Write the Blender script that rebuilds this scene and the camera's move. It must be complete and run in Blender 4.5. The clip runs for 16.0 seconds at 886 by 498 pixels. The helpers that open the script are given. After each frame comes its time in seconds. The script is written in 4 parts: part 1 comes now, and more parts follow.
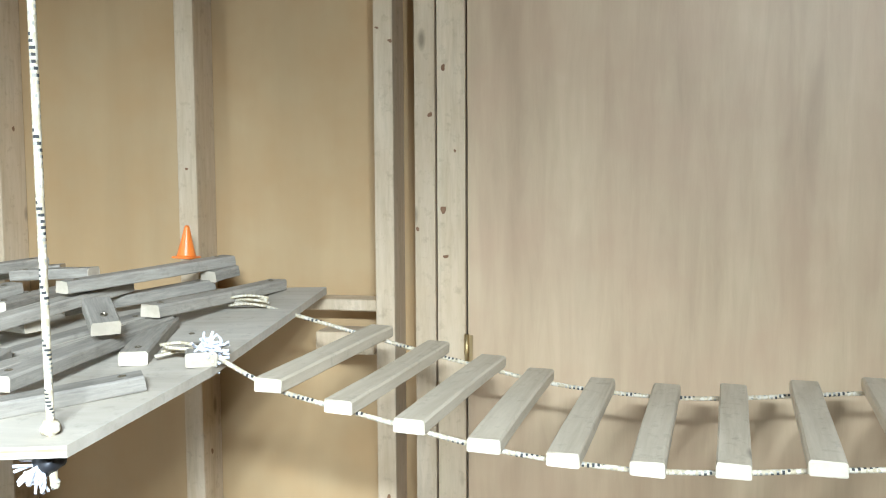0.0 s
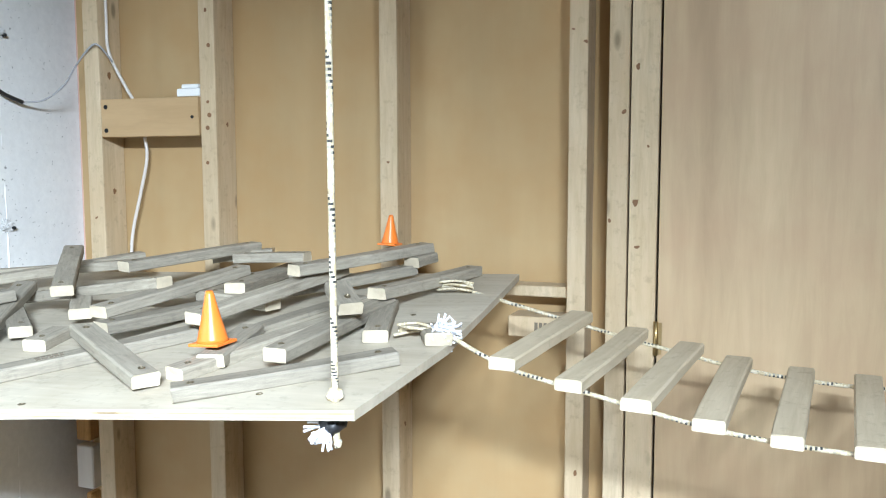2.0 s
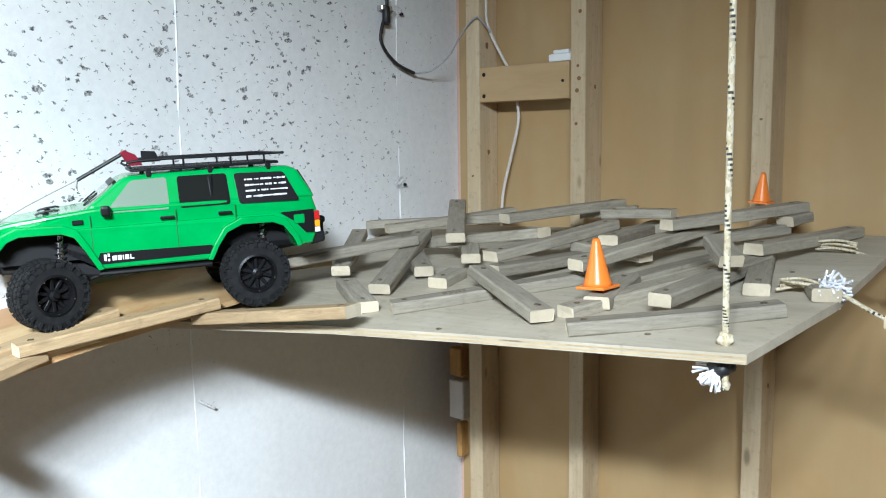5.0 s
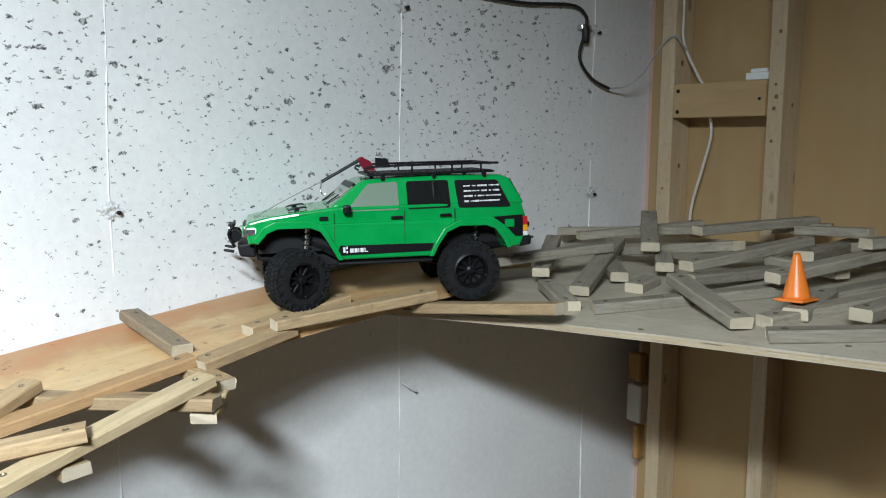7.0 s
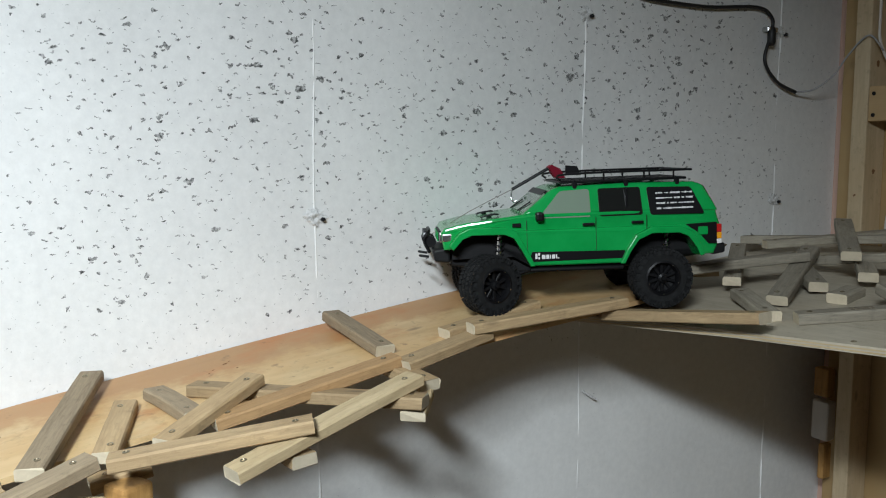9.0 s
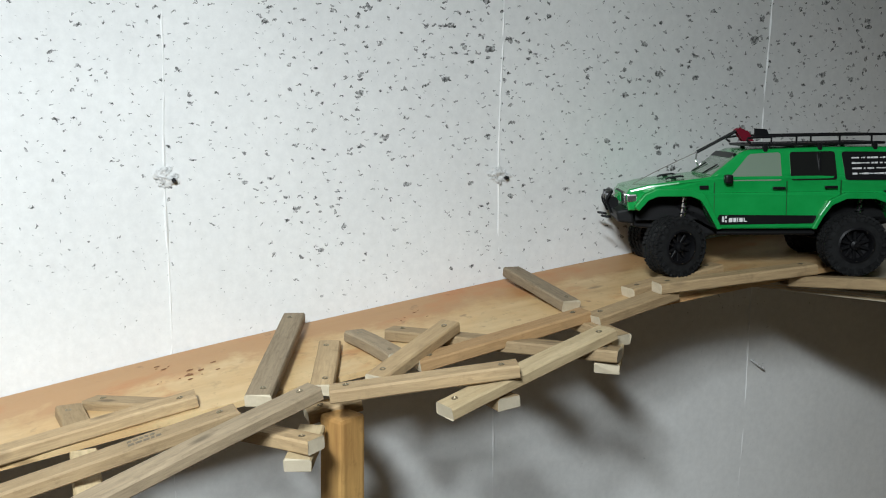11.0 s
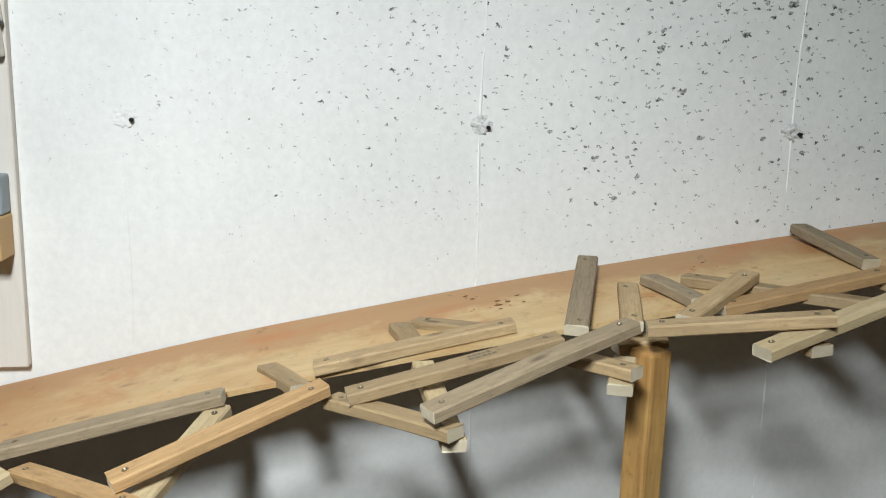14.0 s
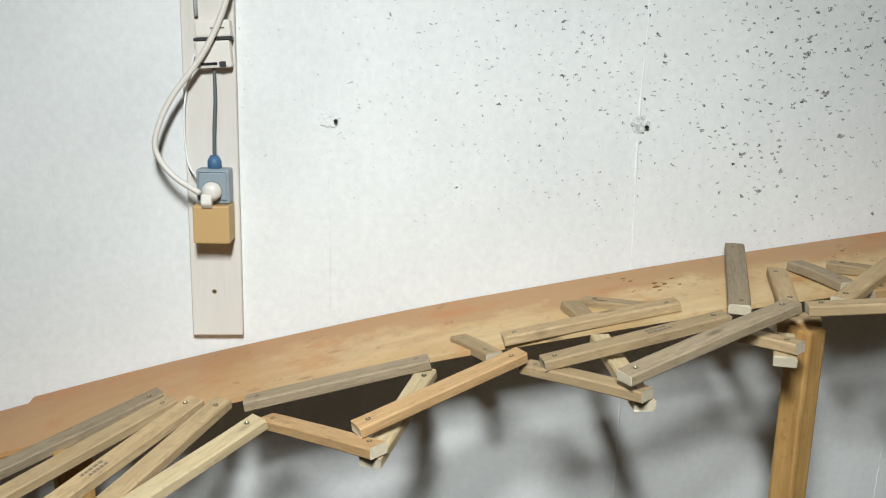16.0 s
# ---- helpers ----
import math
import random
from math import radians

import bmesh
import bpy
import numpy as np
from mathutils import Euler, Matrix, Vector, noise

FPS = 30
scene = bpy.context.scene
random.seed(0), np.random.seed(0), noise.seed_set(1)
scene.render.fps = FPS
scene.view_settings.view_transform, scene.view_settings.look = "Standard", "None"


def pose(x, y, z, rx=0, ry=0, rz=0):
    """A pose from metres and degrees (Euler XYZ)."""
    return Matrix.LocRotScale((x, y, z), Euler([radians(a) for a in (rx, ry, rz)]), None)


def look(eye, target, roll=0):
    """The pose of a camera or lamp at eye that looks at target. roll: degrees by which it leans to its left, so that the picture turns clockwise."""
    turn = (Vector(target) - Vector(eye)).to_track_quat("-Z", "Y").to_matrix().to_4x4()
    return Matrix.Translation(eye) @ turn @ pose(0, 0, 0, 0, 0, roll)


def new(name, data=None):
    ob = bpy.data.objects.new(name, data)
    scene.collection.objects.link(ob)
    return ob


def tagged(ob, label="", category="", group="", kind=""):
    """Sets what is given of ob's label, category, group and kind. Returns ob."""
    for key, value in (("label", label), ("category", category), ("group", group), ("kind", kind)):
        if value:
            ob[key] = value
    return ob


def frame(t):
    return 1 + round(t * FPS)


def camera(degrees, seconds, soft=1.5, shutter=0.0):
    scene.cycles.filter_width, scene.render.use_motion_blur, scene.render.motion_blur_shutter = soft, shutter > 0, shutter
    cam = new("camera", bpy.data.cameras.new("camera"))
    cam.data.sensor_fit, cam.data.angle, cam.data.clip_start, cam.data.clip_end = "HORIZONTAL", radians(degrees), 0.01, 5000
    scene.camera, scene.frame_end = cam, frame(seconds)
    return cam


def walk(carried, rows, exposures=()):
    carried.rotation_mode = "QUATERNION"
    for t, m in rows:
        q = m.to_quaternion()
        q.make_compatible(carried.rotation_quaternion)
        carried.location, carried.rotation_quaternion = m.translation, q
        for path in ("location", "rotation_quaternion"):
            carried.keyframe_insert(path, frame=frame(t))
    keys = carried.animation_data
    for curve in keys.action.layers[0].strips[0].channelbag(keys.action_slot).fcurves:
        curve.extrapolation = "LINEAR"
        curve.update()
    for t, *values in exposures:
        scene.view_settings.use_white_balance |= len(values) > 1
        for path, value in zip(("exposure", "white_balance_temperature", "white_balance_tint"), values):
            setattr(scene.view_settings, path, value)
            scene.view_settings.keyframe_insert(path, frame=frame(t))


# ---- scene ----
cam = camera(54.9, 16.0, 1.1)
PATH = [
    (0, (1.643, -1.379, 1.592), (1.194, 0.564, 1.438), -0.3),
    (0.5, (1.628, -1.447, 1.619), (1.062, 0.463, 1.44), 0.2),
    (1, (1.578, -1.49, 1.625), (0.999, 0.416, 1.445), 0.1),
    (1.5, (1.546, -1.502, 1.615), (0.94, 0.395, 1.435), -0.3),
    (2, (1.519, -1.508, 1.609), (0.837, 0.363, 1.419), -0.1),
    (2.5, (1.506, -1.513, 1.606), (0.753, 0.328, 1.399), 0.1),
    (3, (1.503, -1.515, 1.604), (0.695, 0.302, 1.393), -0.0),
    (3.5, (1.498, -1.517, 1.603), (0.651, 0.283, 1.391), -0.2),
    (4, (1.492, -1.537, 1.604), (0.549, 0.214, 1.393), -0.2),
    (4.5, (1.474, -1.582, 1.588), (0.279, 0.004, 1.344), -0.4),
    (5, (1.483, -1.612, 1.591), (0.167, -0.128, 1.335), -0.8),
    (5.2, (1.474, -1.644, 1.59), (0.127, -0.187, 1.337), -1.1),
    (7.3, (1.526, -1.781, 1.604), (-0.066, -0.595, 1.366), 0.7),
    (7.5, (1.513, -1.797, 1.597), (-0.096, -0.634, 1.363), 0.6),
    (8, (1.499, -1.833, 1.604), (-0.187, -0.781, 1.378), 0.3),
    (8.5, (1.494, -1.848, 1.604), (-0.232, -0.861, 1.388), 0.0),
    (9, (1.491, -1.854, 1.601), (-0.256, -0.906, 1.378), -0.0),
    (9.5, (1.49, -1.879, 1.578), (-0.314, -1.056, 1.314), 1.0),
    (10, (1.484, -1.922, 1.578), (-0.349, -1.179, 1.281), 1.2),
    (10.2, (1.471, -1.937, 1.577), (-0.374, -1.224, 1.286), 0.9),
    (12.3, (1.486, -2.014, 1.572), (-0.37, -1.323, 1.293), 0.8),
    (12.5, (1.488, -2.014, 1.57), (-0.38, -1.356, 1.291), 0.7),
    (13, (1.5, -2.071, 1.567), (-0.419, -1.622, 1.222), 1.9),
    (13.5, (1.493, -2.128, 1.543), (-0.453, -1.841, 1.185), 1.6),
    (14, (1.525, -2.196, 1.562), (-0.416, -1.916, 1.173), 1.7),
    (14.5, (1.605, -2.238, 1.568), (-0.338, -2.014, 1.149), 2.0),
    (15, (1.64, -2.315, 1.579), (-0.306, -2.152, 1.144), 1.9),
    (15.5, (1.668, -2.38, 1.585), (-0.283, -2.233, 1.169), 1.5),
    (16, (1.688, -2.422, 1.596), (-0.261, -2.283, 1.169), 1.4),
]
EXPOSURES = [(0, 2.3, 5650, 10), (2.5, 2.24, 5900, 10), (3.5, 2.18, 6000, 10), (4.5, 1.88, 6000, 10), (5.2, 1.3, 6050, 10), (7.3, 0.44, 6300, 10), (9, 0.0, 6450, 10), (10.2, -0.14, 6550, 10), (12.5, -0.25, 6650, 10), (14, -0.4, 6750, 10), (16, -0.38, 6800, 10)]
walk(cam, [(t, look(eye, target, roll)) for t, eye, target, roll in PATH], EXPOSURES)

# ---- light ----
world = bpy.data.worlds.new("room_air")
world.use_nodes = True
world.node_tree.nodes["Background"].inputs[0].default_value = (1.0, 0.9, 0.78, 1)
world.node_tree.nodes["Background"].inputs[1].default_value = 0.004
scene.world = world


def room_lamp(eye, target, watts, size, colour, spread=180):
    """A round reflector lamp under the ceiling."""
    data = bpy.data.lights.new("room_lamp", "AREA")
    data.shape, data.size, data.energy, data.color = "DISK", size, watts, colour
    data.spread = math.radians(spread)
    ob = new("room_lamp", data)
    ob.matrix_world = look(eye, target)
    return ob


# a long ceiling fitting that runs out from the concrete wall: three shaded bulbs in a row,
# and a fourth lamp added as fill, turned along the room to brighten the stud wall
for lamp_x, tilt, spread, watts in ((1.62, 0.65, 137, 24), (1.86, 0.55, 137, 24), (2.10, 0.40, 139, 24)):
    room_lamp((lamp_x, -2.50, 2.43), (lamp_x - tilt, -2.45, 1.43), watts, 0.20, (0.86, 0.95, 1.0), spread)
room_lamp((2.38, -2.50, 2.43), (2.75, -1.50, 1.80), 11, 0.20, (0.86, 0.95, 1.0), 164)


# ---- materials ----
def material(name, colour, rough=0.6, metal=0.0):
    m = bpy.data.materials.new(name)
    m.use_nodes = True
    b = m.node_tree.nodes["Principled BSDF"]
    b.inputs["Base Color"].default_value = (*colour, 1)
    b.inputs["Roughness"].default_value = rough
    b.inputs["Metallic"].default_value = metal
    return m


class Net:
    """Short names for wiring nodes."""

    def __init__(self, m):
        self.m, self.t = m, m.node_tree
        self.bsdf = self.t.nodes["Principled BSDF"]

    def node(self, kind, **kw):
        n = self.t.nodes.new(kind)
        for k, v in kw.items():
            if k in n.inputs.keys():
                n.inputs[k].default_value = v
        return n

    def link(self, a, b):
        self.t.links.new(a, b)

    def coords(self, scale, kind="Object"):
        c = self.t.nodes.new("ShaderNodeTexCoord")
        mp = self.t.nodes.new("ShaderNodeMapping")
        mp.inputs["Scale"].default_value = scale
        self.link(c.outputs[kind], mp.inputs["Vector"])
        return mp.outputs["Vector"]

    def noise(self, vec, scale, detail=4.0, rough=0.55, distortion=0.0):
        n = self.node("ShaderNodeTexNoise", Scale=scale, Detail=detail, Roughness=rough, Distortion=distortion)
        self.link(vec, n.inputs["Vector"])
        return n.outputs["Fac"]

    def ramp(self, fac, stops):
        n = self.t.nodes.new("ShaderNodeValToRGB")
        e = n.color_ramp.elements
        while len(e) < len(stops):
            e.new(0.5)
        for el, (p, c) in zip(e, stops):
            el.position, el.color = p, (*c, 1) if len(c) == 3 else c
        self.link(fac, n.inputs["Fac"])
        return n.outputs["Color"]

    def mix(self, fac, a, b, mode="MIX"):
        n = self.t.nodes.new("ShaderNodeMix")
        n.data_type, n.blend_type = "RGBA", mode
        for sock, v in ((n.inputs[0], fac), (n.inputs[6], a), (n.inputs[7], b)):
            if isinstance(v, (int, float)):
                sock.default_value = v
            elif isinstance(v, tuple):
                sock.default_value = (*v, 1)
            else:
                self.link(v, sock)
        return n.outputs[2]

    def bump(self, height, strength=0.3, distance=0.002):
        n = self.node("ShaderNodeBump", Strength=strength, Distance=distance)
        self.link(height, n.inputs["Height"])
        self.link(n.outputs["Normal"], self.bsdf.inputs["Normal"])
        return n

    def base(self, colour):
        self.link(colour, self.bsdf.inputs["Base Color"])

    def math(self, op, a, b=0.0):
        n = self.t.nodes.new("ShaderNodeMath")
        n.operation = op
        for sock, v in ((n.inputs[0], a), (n.inputs[1], b)):
            if isinstance(v, (int, float)):
                sock.default_value = v
            else:
                self.link(v, sock)
        return n.outputs[0]


def wood(name, dark, light, axis="x", grain=60.0, vary=0.25, rough=0.75, knots=True, patch=None, streak=0.55):
    m = material(name, light, rough)
    n = Net(m)
    long, cross = 1.0, 9.0
    sc = {"x": (long, cross, cross), "y": (cross, long, cross), "z": (cross, cross, long)}[axis]
    info = n.t.nodes.new("ShaderNodeObjectInfo")
    c = n.t.nodes.new("ShaderNodeTexCoord")
    shift = n.t.nodes.new("ShaderNodeVectorMath")
    shift.operation = "ADD"
    rnd = n.math("MULTIPLY", info.outputs["Random"], 37.0)
    comb = n.t.nodes.new("ShaderNodeCombineXYZ")
    for i in range(3):
        n.link(rnd, comb.inputs[i])
    n.link(c.outputs["Object"], shift.inputs[0])
    n.link(comb.outputs[0], shift.inputs[1])
    mp = n.t.nodes.new("ShaderNodeMapping")
    mp.inputs["Scale"].default_value = sc
    n.link(shift.outputs[0], mp.inputs["Vector"])
    fine = n.noise(mp.outputs[0], grain * 0.35, 6, 0.65, 0.4)
    broad = n.noise(mp.outputs[0], grain * 0.06, 3, 0.5, 0.8)
    blotch = n.noise(shift.outputs[0], 7.0, 3, 0.6)
    col = n.ramp(broad, [(0.28, dark), (0.5, tuple((a + b) / 2 for a, b in zip(dark, light))), (0.72, light)])
    col = n.mix(streak, col, n.ramp(fine, [(0.3, tuple(v * 0.55 for v in dark)), (0.62, light)]), "MIX")
    col = n.mix(n.ramp(blotch, [(0.35, (0, 0, 0)), (0.75, (0.6, 0.6, 0.6))]), col, patch or tuple(v * 0.7 for v in light))
    if knots:
        v = n.node("ShaderNodeTexVoronoi", Scale=5.0)
        mk = n.t.nodes.new("ShaderNodeMapping")
        mk.inputs["Scale"].default_value = {"x": (1, 2.6, 2.6), "y": (2.6, 1, 2.6), "z": (2.6, 2.6, 1)}[axis]
        n.link(shift.outputs[0], mk.inputs["Vector"])
        n.link(mk.outputs[0], v.inputs["Vector"])
        k = n.ramp(v.outputs["Distance"], [(0.05, (1, 1, 1)), (0.11, (0, 0, 0))])
        col = n.mix(n.mix(0.75, (0, 0, 0), k), col, tuple(x * 0.4 for x in dark))
    if knots:
        dirt = n.ramp(n.noise(shift.outputs[0], 55, 4, 0.65), [(0.56, (0, 0, 0)), (0.74, (0.4, 0.4, 0.4))])
        col = n.mix(dirt, col, tuple(x * 0.55 for x in dark))
    bright = n.math("ADD", n.math("MULTIPLY", info.outputs["Random"], vary), 1.0 - vary / 2)
    hsv = n.t.nodes.new("ShaderNodeHueSaturation")
    n.link(bright, hsv.inputs["Value"])
    n.link(col, hsv.inputs["Color"])
    n.base(hsv.outputs["Color"])
    n.bump(fine, 0.35, 0.0015)
    return m


WEATHERED = wood("weathered_lath", (0.20, 0.170, 0.125), (0.42, 0.375, 0.29), "x", 90, 0.42, patch=(0.25, 0.225, 0.18), streak=0.42)
WORN = wood("worn_slat", (0.40, 0.33, 0.22), (0.58, 0.50, 0.36), "x", 70, 0.2, streak=0.16, patch=(0.42, 0.35, 0.24))
BROWN = wood("brown_lath", (0.19, 0.138, 0.082), (0.36, 0.275, 0.175), "x", 90, 0.3, streak=0.46)
PALE = wood("pale_lath", (0.27, 0.175, 0.085), (0.51, 0.365, 0.20), "x", 90, 0.36, patch=(0.36, 0.25, 0.135), streak=0.40)
HONEY = wood("honey_lath", (0.30, 0.165, 0.066), (0.50, 0.31, 0.145), "x", 80, 0.2, streak=0.42)
BARE = wood("fresh_lath", (0.38, 0.27, 0.14), (0.60, 0.47, 0.28), "x", 80, 0.2, streak=0.3)
END_GRAIN = wood("sawn_end", (0.50, 0.42, 0.29), (0.67, 0.58, 0.43), "x", 30, 0.3, knots=False, streak=0.2)
STUD = wood("stud_pine", (0.46, 0.345, 0.20), (0.64, 0.515, 0.345), "z", 40, 0.10, streak=0.26, patch=(0.52, 0.38, 0.22))
BLOCK = wood("blocking_pine", (0.45, 0.30, 0.145), (0.53, 0.365, 0.19), "x", 40, 0.1, knots=False, patch=(0.44, 0.29, 0.14), streak=0.14)
PLATFORM_PLY = wood("platform_plywood", (0.40, 0.35, 0.265), (0.56, 0.505, 0.40), "x", 24, 0.05, streak=0.25, patch=(0.36, 0.30, 0.21))
RAMP_PLY = wood("ramp_plywood", (0.46, 0.29, 0.135), (0.69, 0.52, 0.28), "y", 14, 0.05, 0.5, patch=(0.54, 0.30, 0.11), streak=0.25)
PANEL_PLY = wood("wall_plywood", (0.42, 0.295, 0.165), (0.60, 0.455, 0.27), "z", 12, 0.05, 0.5, False, patch=(0.47, 0.31, 0.18), streak=0.22)
SHEATHING = wood("fibre_sheathing", (0.40, 0.27, 0.125), (0.475, 0.335, 0.165), "z", 5, 0.06, 0.8, False, patch=(0.41, 0.245, 0.095), streak=0.10)
_n = Net(RAMP_PLY)
_old = _n.bsdf.inputs["Base Color"].links[0].from_socket
_c = _n.t.nodes.new("ShaderNodeTexCoord")
_s = _n.t.nodes.new("ShaderNodeSeparateXYZ")
_n.link(_c.outputs["Object"], _s.inputs[0])
# band along the wall: brown stain with the bend's shading mixed into its colour
_w = _n.math("ADD", _s.outputs["X"], _n.math("MULTIPLY", _n.noise(_n.coords((1, 1, 1)), 7, 5, 0.65), 0.34))
_edge = _n.mix(_n.ramp(_w, [(0.25, (0.85, 0.85, 0.85)), (0.31, (0, 0, 0))]), _old, (0.42, 0.225, 0.095))
# the lower end of the sheet is browner than the rest
_far = _n.math("ADD", _n.math("MULTIPLY", _s.outputs["Y"], -1.0), _n.math("MULTIPLY", _n.noise(_n.coords((1, 1, 1)), 5, 4, 0.6), 0.7))
_far = _n.math("MULTIPLY", _n.math("SUBTRACT", _far, 2.35), 1.0)
_edge = _n.mix(_n.ramp(_far, [(0.25, (0, 0, 0)), (0.95, (0.8, 0.8, 0.8))]), _edge, (0.42, 0.21, 0.085))
# the upper end of the sheet turns a darker brown
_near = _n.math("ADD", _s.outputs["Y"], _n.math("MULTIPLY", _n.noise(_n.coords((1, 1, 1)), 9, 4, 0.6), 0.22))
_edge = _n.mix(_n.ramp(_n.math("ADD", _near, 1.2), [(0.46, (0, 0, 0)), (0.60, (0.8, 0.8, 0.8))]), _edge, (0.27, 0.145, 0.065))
_stain = _n.ramp(_n.noise(_n.coords((1, 0.7, 1)), 9, 4, 0.6), [(0.55, (0, 0, 0)), (0.70, (0.8, 0.8, 0.8))])
_stained = _n.mix(_stain, _edge, (0.46, 0.185, 0.06))
_grime = _n.ramp(_n.noise(_n.coords((1, 1, 1)), 31, 3, 0.6), [(0.66, (0, 0, 0)), (0.74, (0.6, 0.6, 0.6))])
_n.base(_n.mix(_grime, _stained, (0.20, 0.11, 0.05)))
POST_WOOD = wood("post_wood", (0.26, 0.12, 0.03), (0.60, 0.36, 0.12), "z", 30, 0.1, patch=(0.34, 0.15, 0.04), streak=0.4)


def concrete():
    m = material("pitted_white_concrete", (0.80, 0.79, 0.77), 0.75)
    n = Net(m)
    v0 = n.coords((1, 1, 1))
    sep = n.t.nodes.new("ShaderNodeSeparateXYZ")
    n.link(v0, sep.inputs[0])
    # broad tone
    tone = n.noise(v0, 2.2, 5, 0.6)
    fine = n.noise(v0, 60, 5, 0.7)
    col = n.ramp(tone, [(0.3, (0.68, 0.68, 0.67)), (0.7, (0.82, 0.82, 0.805))])
    col = n.mix(0.25, col, n.ramp(fine, [(0.3, (0.58, 0.58, 0.57)), (0.65, (0.86, 0.86, 0.84))]))
    # air holes: two sizes, denser toward the corner
    warp = n.t.nodes.new("ShaderNodeVectorMath")
    warp.operation = "ADD"
    nz = n.node("ShaderNodeTexNoise", Scale=130.0, Detail=3.0)
    n.link(v0, nz.inputs["Vector"])
    sc = n.t.nodes.new("ShaderNodeVectorMath")
    sc.operation = "SCALE"
    sc.inputs["Scale"].default_value = 0.018
    n.link(nz.outputs["Color"], sc.inputs[0])
    n.link(v0, warp.inputs[0])
    n.link(sc.outputs[0], warp.inputs[1])
    high = n.ramp(n.math("MULTIPLY", sep.outputs["Z"], 0.5), [(0.56, (0.12, 0.12, 0.12)), (0.78, (1, 1, 1))])
    near = n.math("MINIMUM", n.math("MULTIPLY", n.math("ADD", sep.outputs["Y"], 3.1), 0.46), n.math("ADD", n.math("MULTIPLY", sep.outputs["Y"], -1.0), 0.30))
    field = n.math("MULTIPLY", n.ramp(n.noise(v0, 4.0, 3, 0.6), [(0.36, (0.42, 0.42, 0.42)), (0.64, (1.0, 1.0, 1.0))]), n.math("MULTIPLY", n.math("MINIMUM", near, 0.74), high))
    wsep = n.t.nodes.new("ShaderNodeSeparateXYZ")
    n.link(warp.outputs[0], wsep.inputs[0])
    flat = n.t.nodes.new("ShaderNodeCombineXYZ")
    n.link(wsep.outputs["Y"], flat.inputs[0])
    n.link(wsep.outputs["Z"], flat.inputs[1])
    ragged = n.math("ADD", n.math("MULTIPLY", n.noise(v0, 60, 3, 0.55), 1.1), 0.45)
    total = None
    for scale, gain, power, wide in ((7.0, 0.17, 7.0, 0.7), (19.0, 0.23, 6.0, 0.65), (44.0, 0.42, 3.4, 0.55), (90.0, 0.44, 1.7, 0.5)):
        squash = n.t.nodes.new("ShaderNodeMapping")
        squash.inputs["Scale"].default_value = (wide, 1.0, 1.0)
        squash.inputs["Rotation"].default_value = (0, 0, 0.25 - 0.006 * scale)
        n.link(flat.outputs[0], squash.inputs["Vector"])
        vo = n.node("ShaderNodeTexVoronoi", Scale=scale)
        vo.voronoi_dimensions = "2D"
        n.link(squash.outputs[0], vo.inputs["Vector"])
        csep = n.t.nodes.new("ShaderNodeSeparateXYZ")
        n.link(vo.outputs["Color"], csep.inputs[0])
        size = n.math("MULTIPLY", n.math("POWER", csep.outputs[0], power), gain)
        size = n.math("MULTIPLY", size, field)
        hole = n.math("LESS_THAN", n.math("MULTIPLY", vo.outputs["Distance"], ragged), n.math("SUBTRACT", size, 0.012))
        total = hole if total is None else n.math("MAXIMUM", total, hole)
    pit = n.ramp(n.noise(v0, 180, 2, 0.5), [(0.38, (0.06, 0.06, 0.06)), (0.62, (0.46, 0.46, 0.45))])
    col = n.mix(total, col, pit)
    n.base(col)
    h = n.math("SUBTRACT", n.math("MULTIPLY", fine, 0.25), total)
    n.bump(h, 0.35, 0.003)
    return m


CONCRETE = concrete()
SEAM_WHITE = material("white_cement_seam", (0.86, 0.86, 0.85), 0.7)
ROUGH_CEMENT = material("rough_cement", (0.66, 0.66, 0.64), 0.9)
_n = Net(ROUGH_CEMENT)
_f = _n.noise(_n.coords((1, 1, 1)), 140, 5, 0.7)
_n.base(_n.ramp(_f, [(0.3, (0.30, 0.30, 0.29)), (0.52, (0.76, 0.76, 0.75))]))
_n.bump(_f, 0.8, 0.004)
# unseen floor: its dark warm tone keeps bounce into the shadows low
GREY_FLOOR = material("floor_concrete", (0.30, 0.29, 0.28), 0.8)
_n = Net(GREY_FLOOR)
_n.base(_n.ramp(_n.noise(_n.coords((1, 1, 1)), 5, 6, 0.65), [(0.3, (0.052, 0.041, 0.030)), (0.7, (0.085, 0.068, 0.050))]))
# walls and ceiling out of view, browned to dim and warm bounced light
UNSEEN_BROWN = material("unseen_room_brown", (0.11, 0.107, 0.104), 0.85)
_n = Net(UNSEEN_BROWN)
_n.base(_n.ramp(_n.noise(_n.coords((1, 1, 1)), 3, 5, 0.6), [(0.3, (0.046, 0.036, 0.026)), (0.7, (0.064, 0.050, 0.037))]))
PINK_FOAM = material("pink_foam", (0.66, 0.44, 0.36), 0.9)
GREEN = material("green_paint", (0.006, 0.36, 0.055), 0.2)
GREEN.node_tree.nodes["Principled BSDF"].inputs["Coat Weight"].default_value = 0.35
_n = Net(GREEN)
_n.base(_n.ramp(_n.noise(_n.coords((1, 1, 1)), 18, 4, 0.6), [(0.3, (0.004, 0.31, 0.060)), (0.7, (0.009, 0.37, 0.082))]))
BLACK = material("black_plastic", (0.012, 0.012, 0.013), 0.5)
SATIN_BLACK = material("satin_black_paint", (0.007, 0.007, 0.008), 0.40)
RUBBER = material("tyre_rubber", (0.022, 0.023, 0.025), 0.85)
_n = Net(RUBBER)
_f = _n.noise(_n.coords((1, 1, 1)), 90, 4, 0.6)
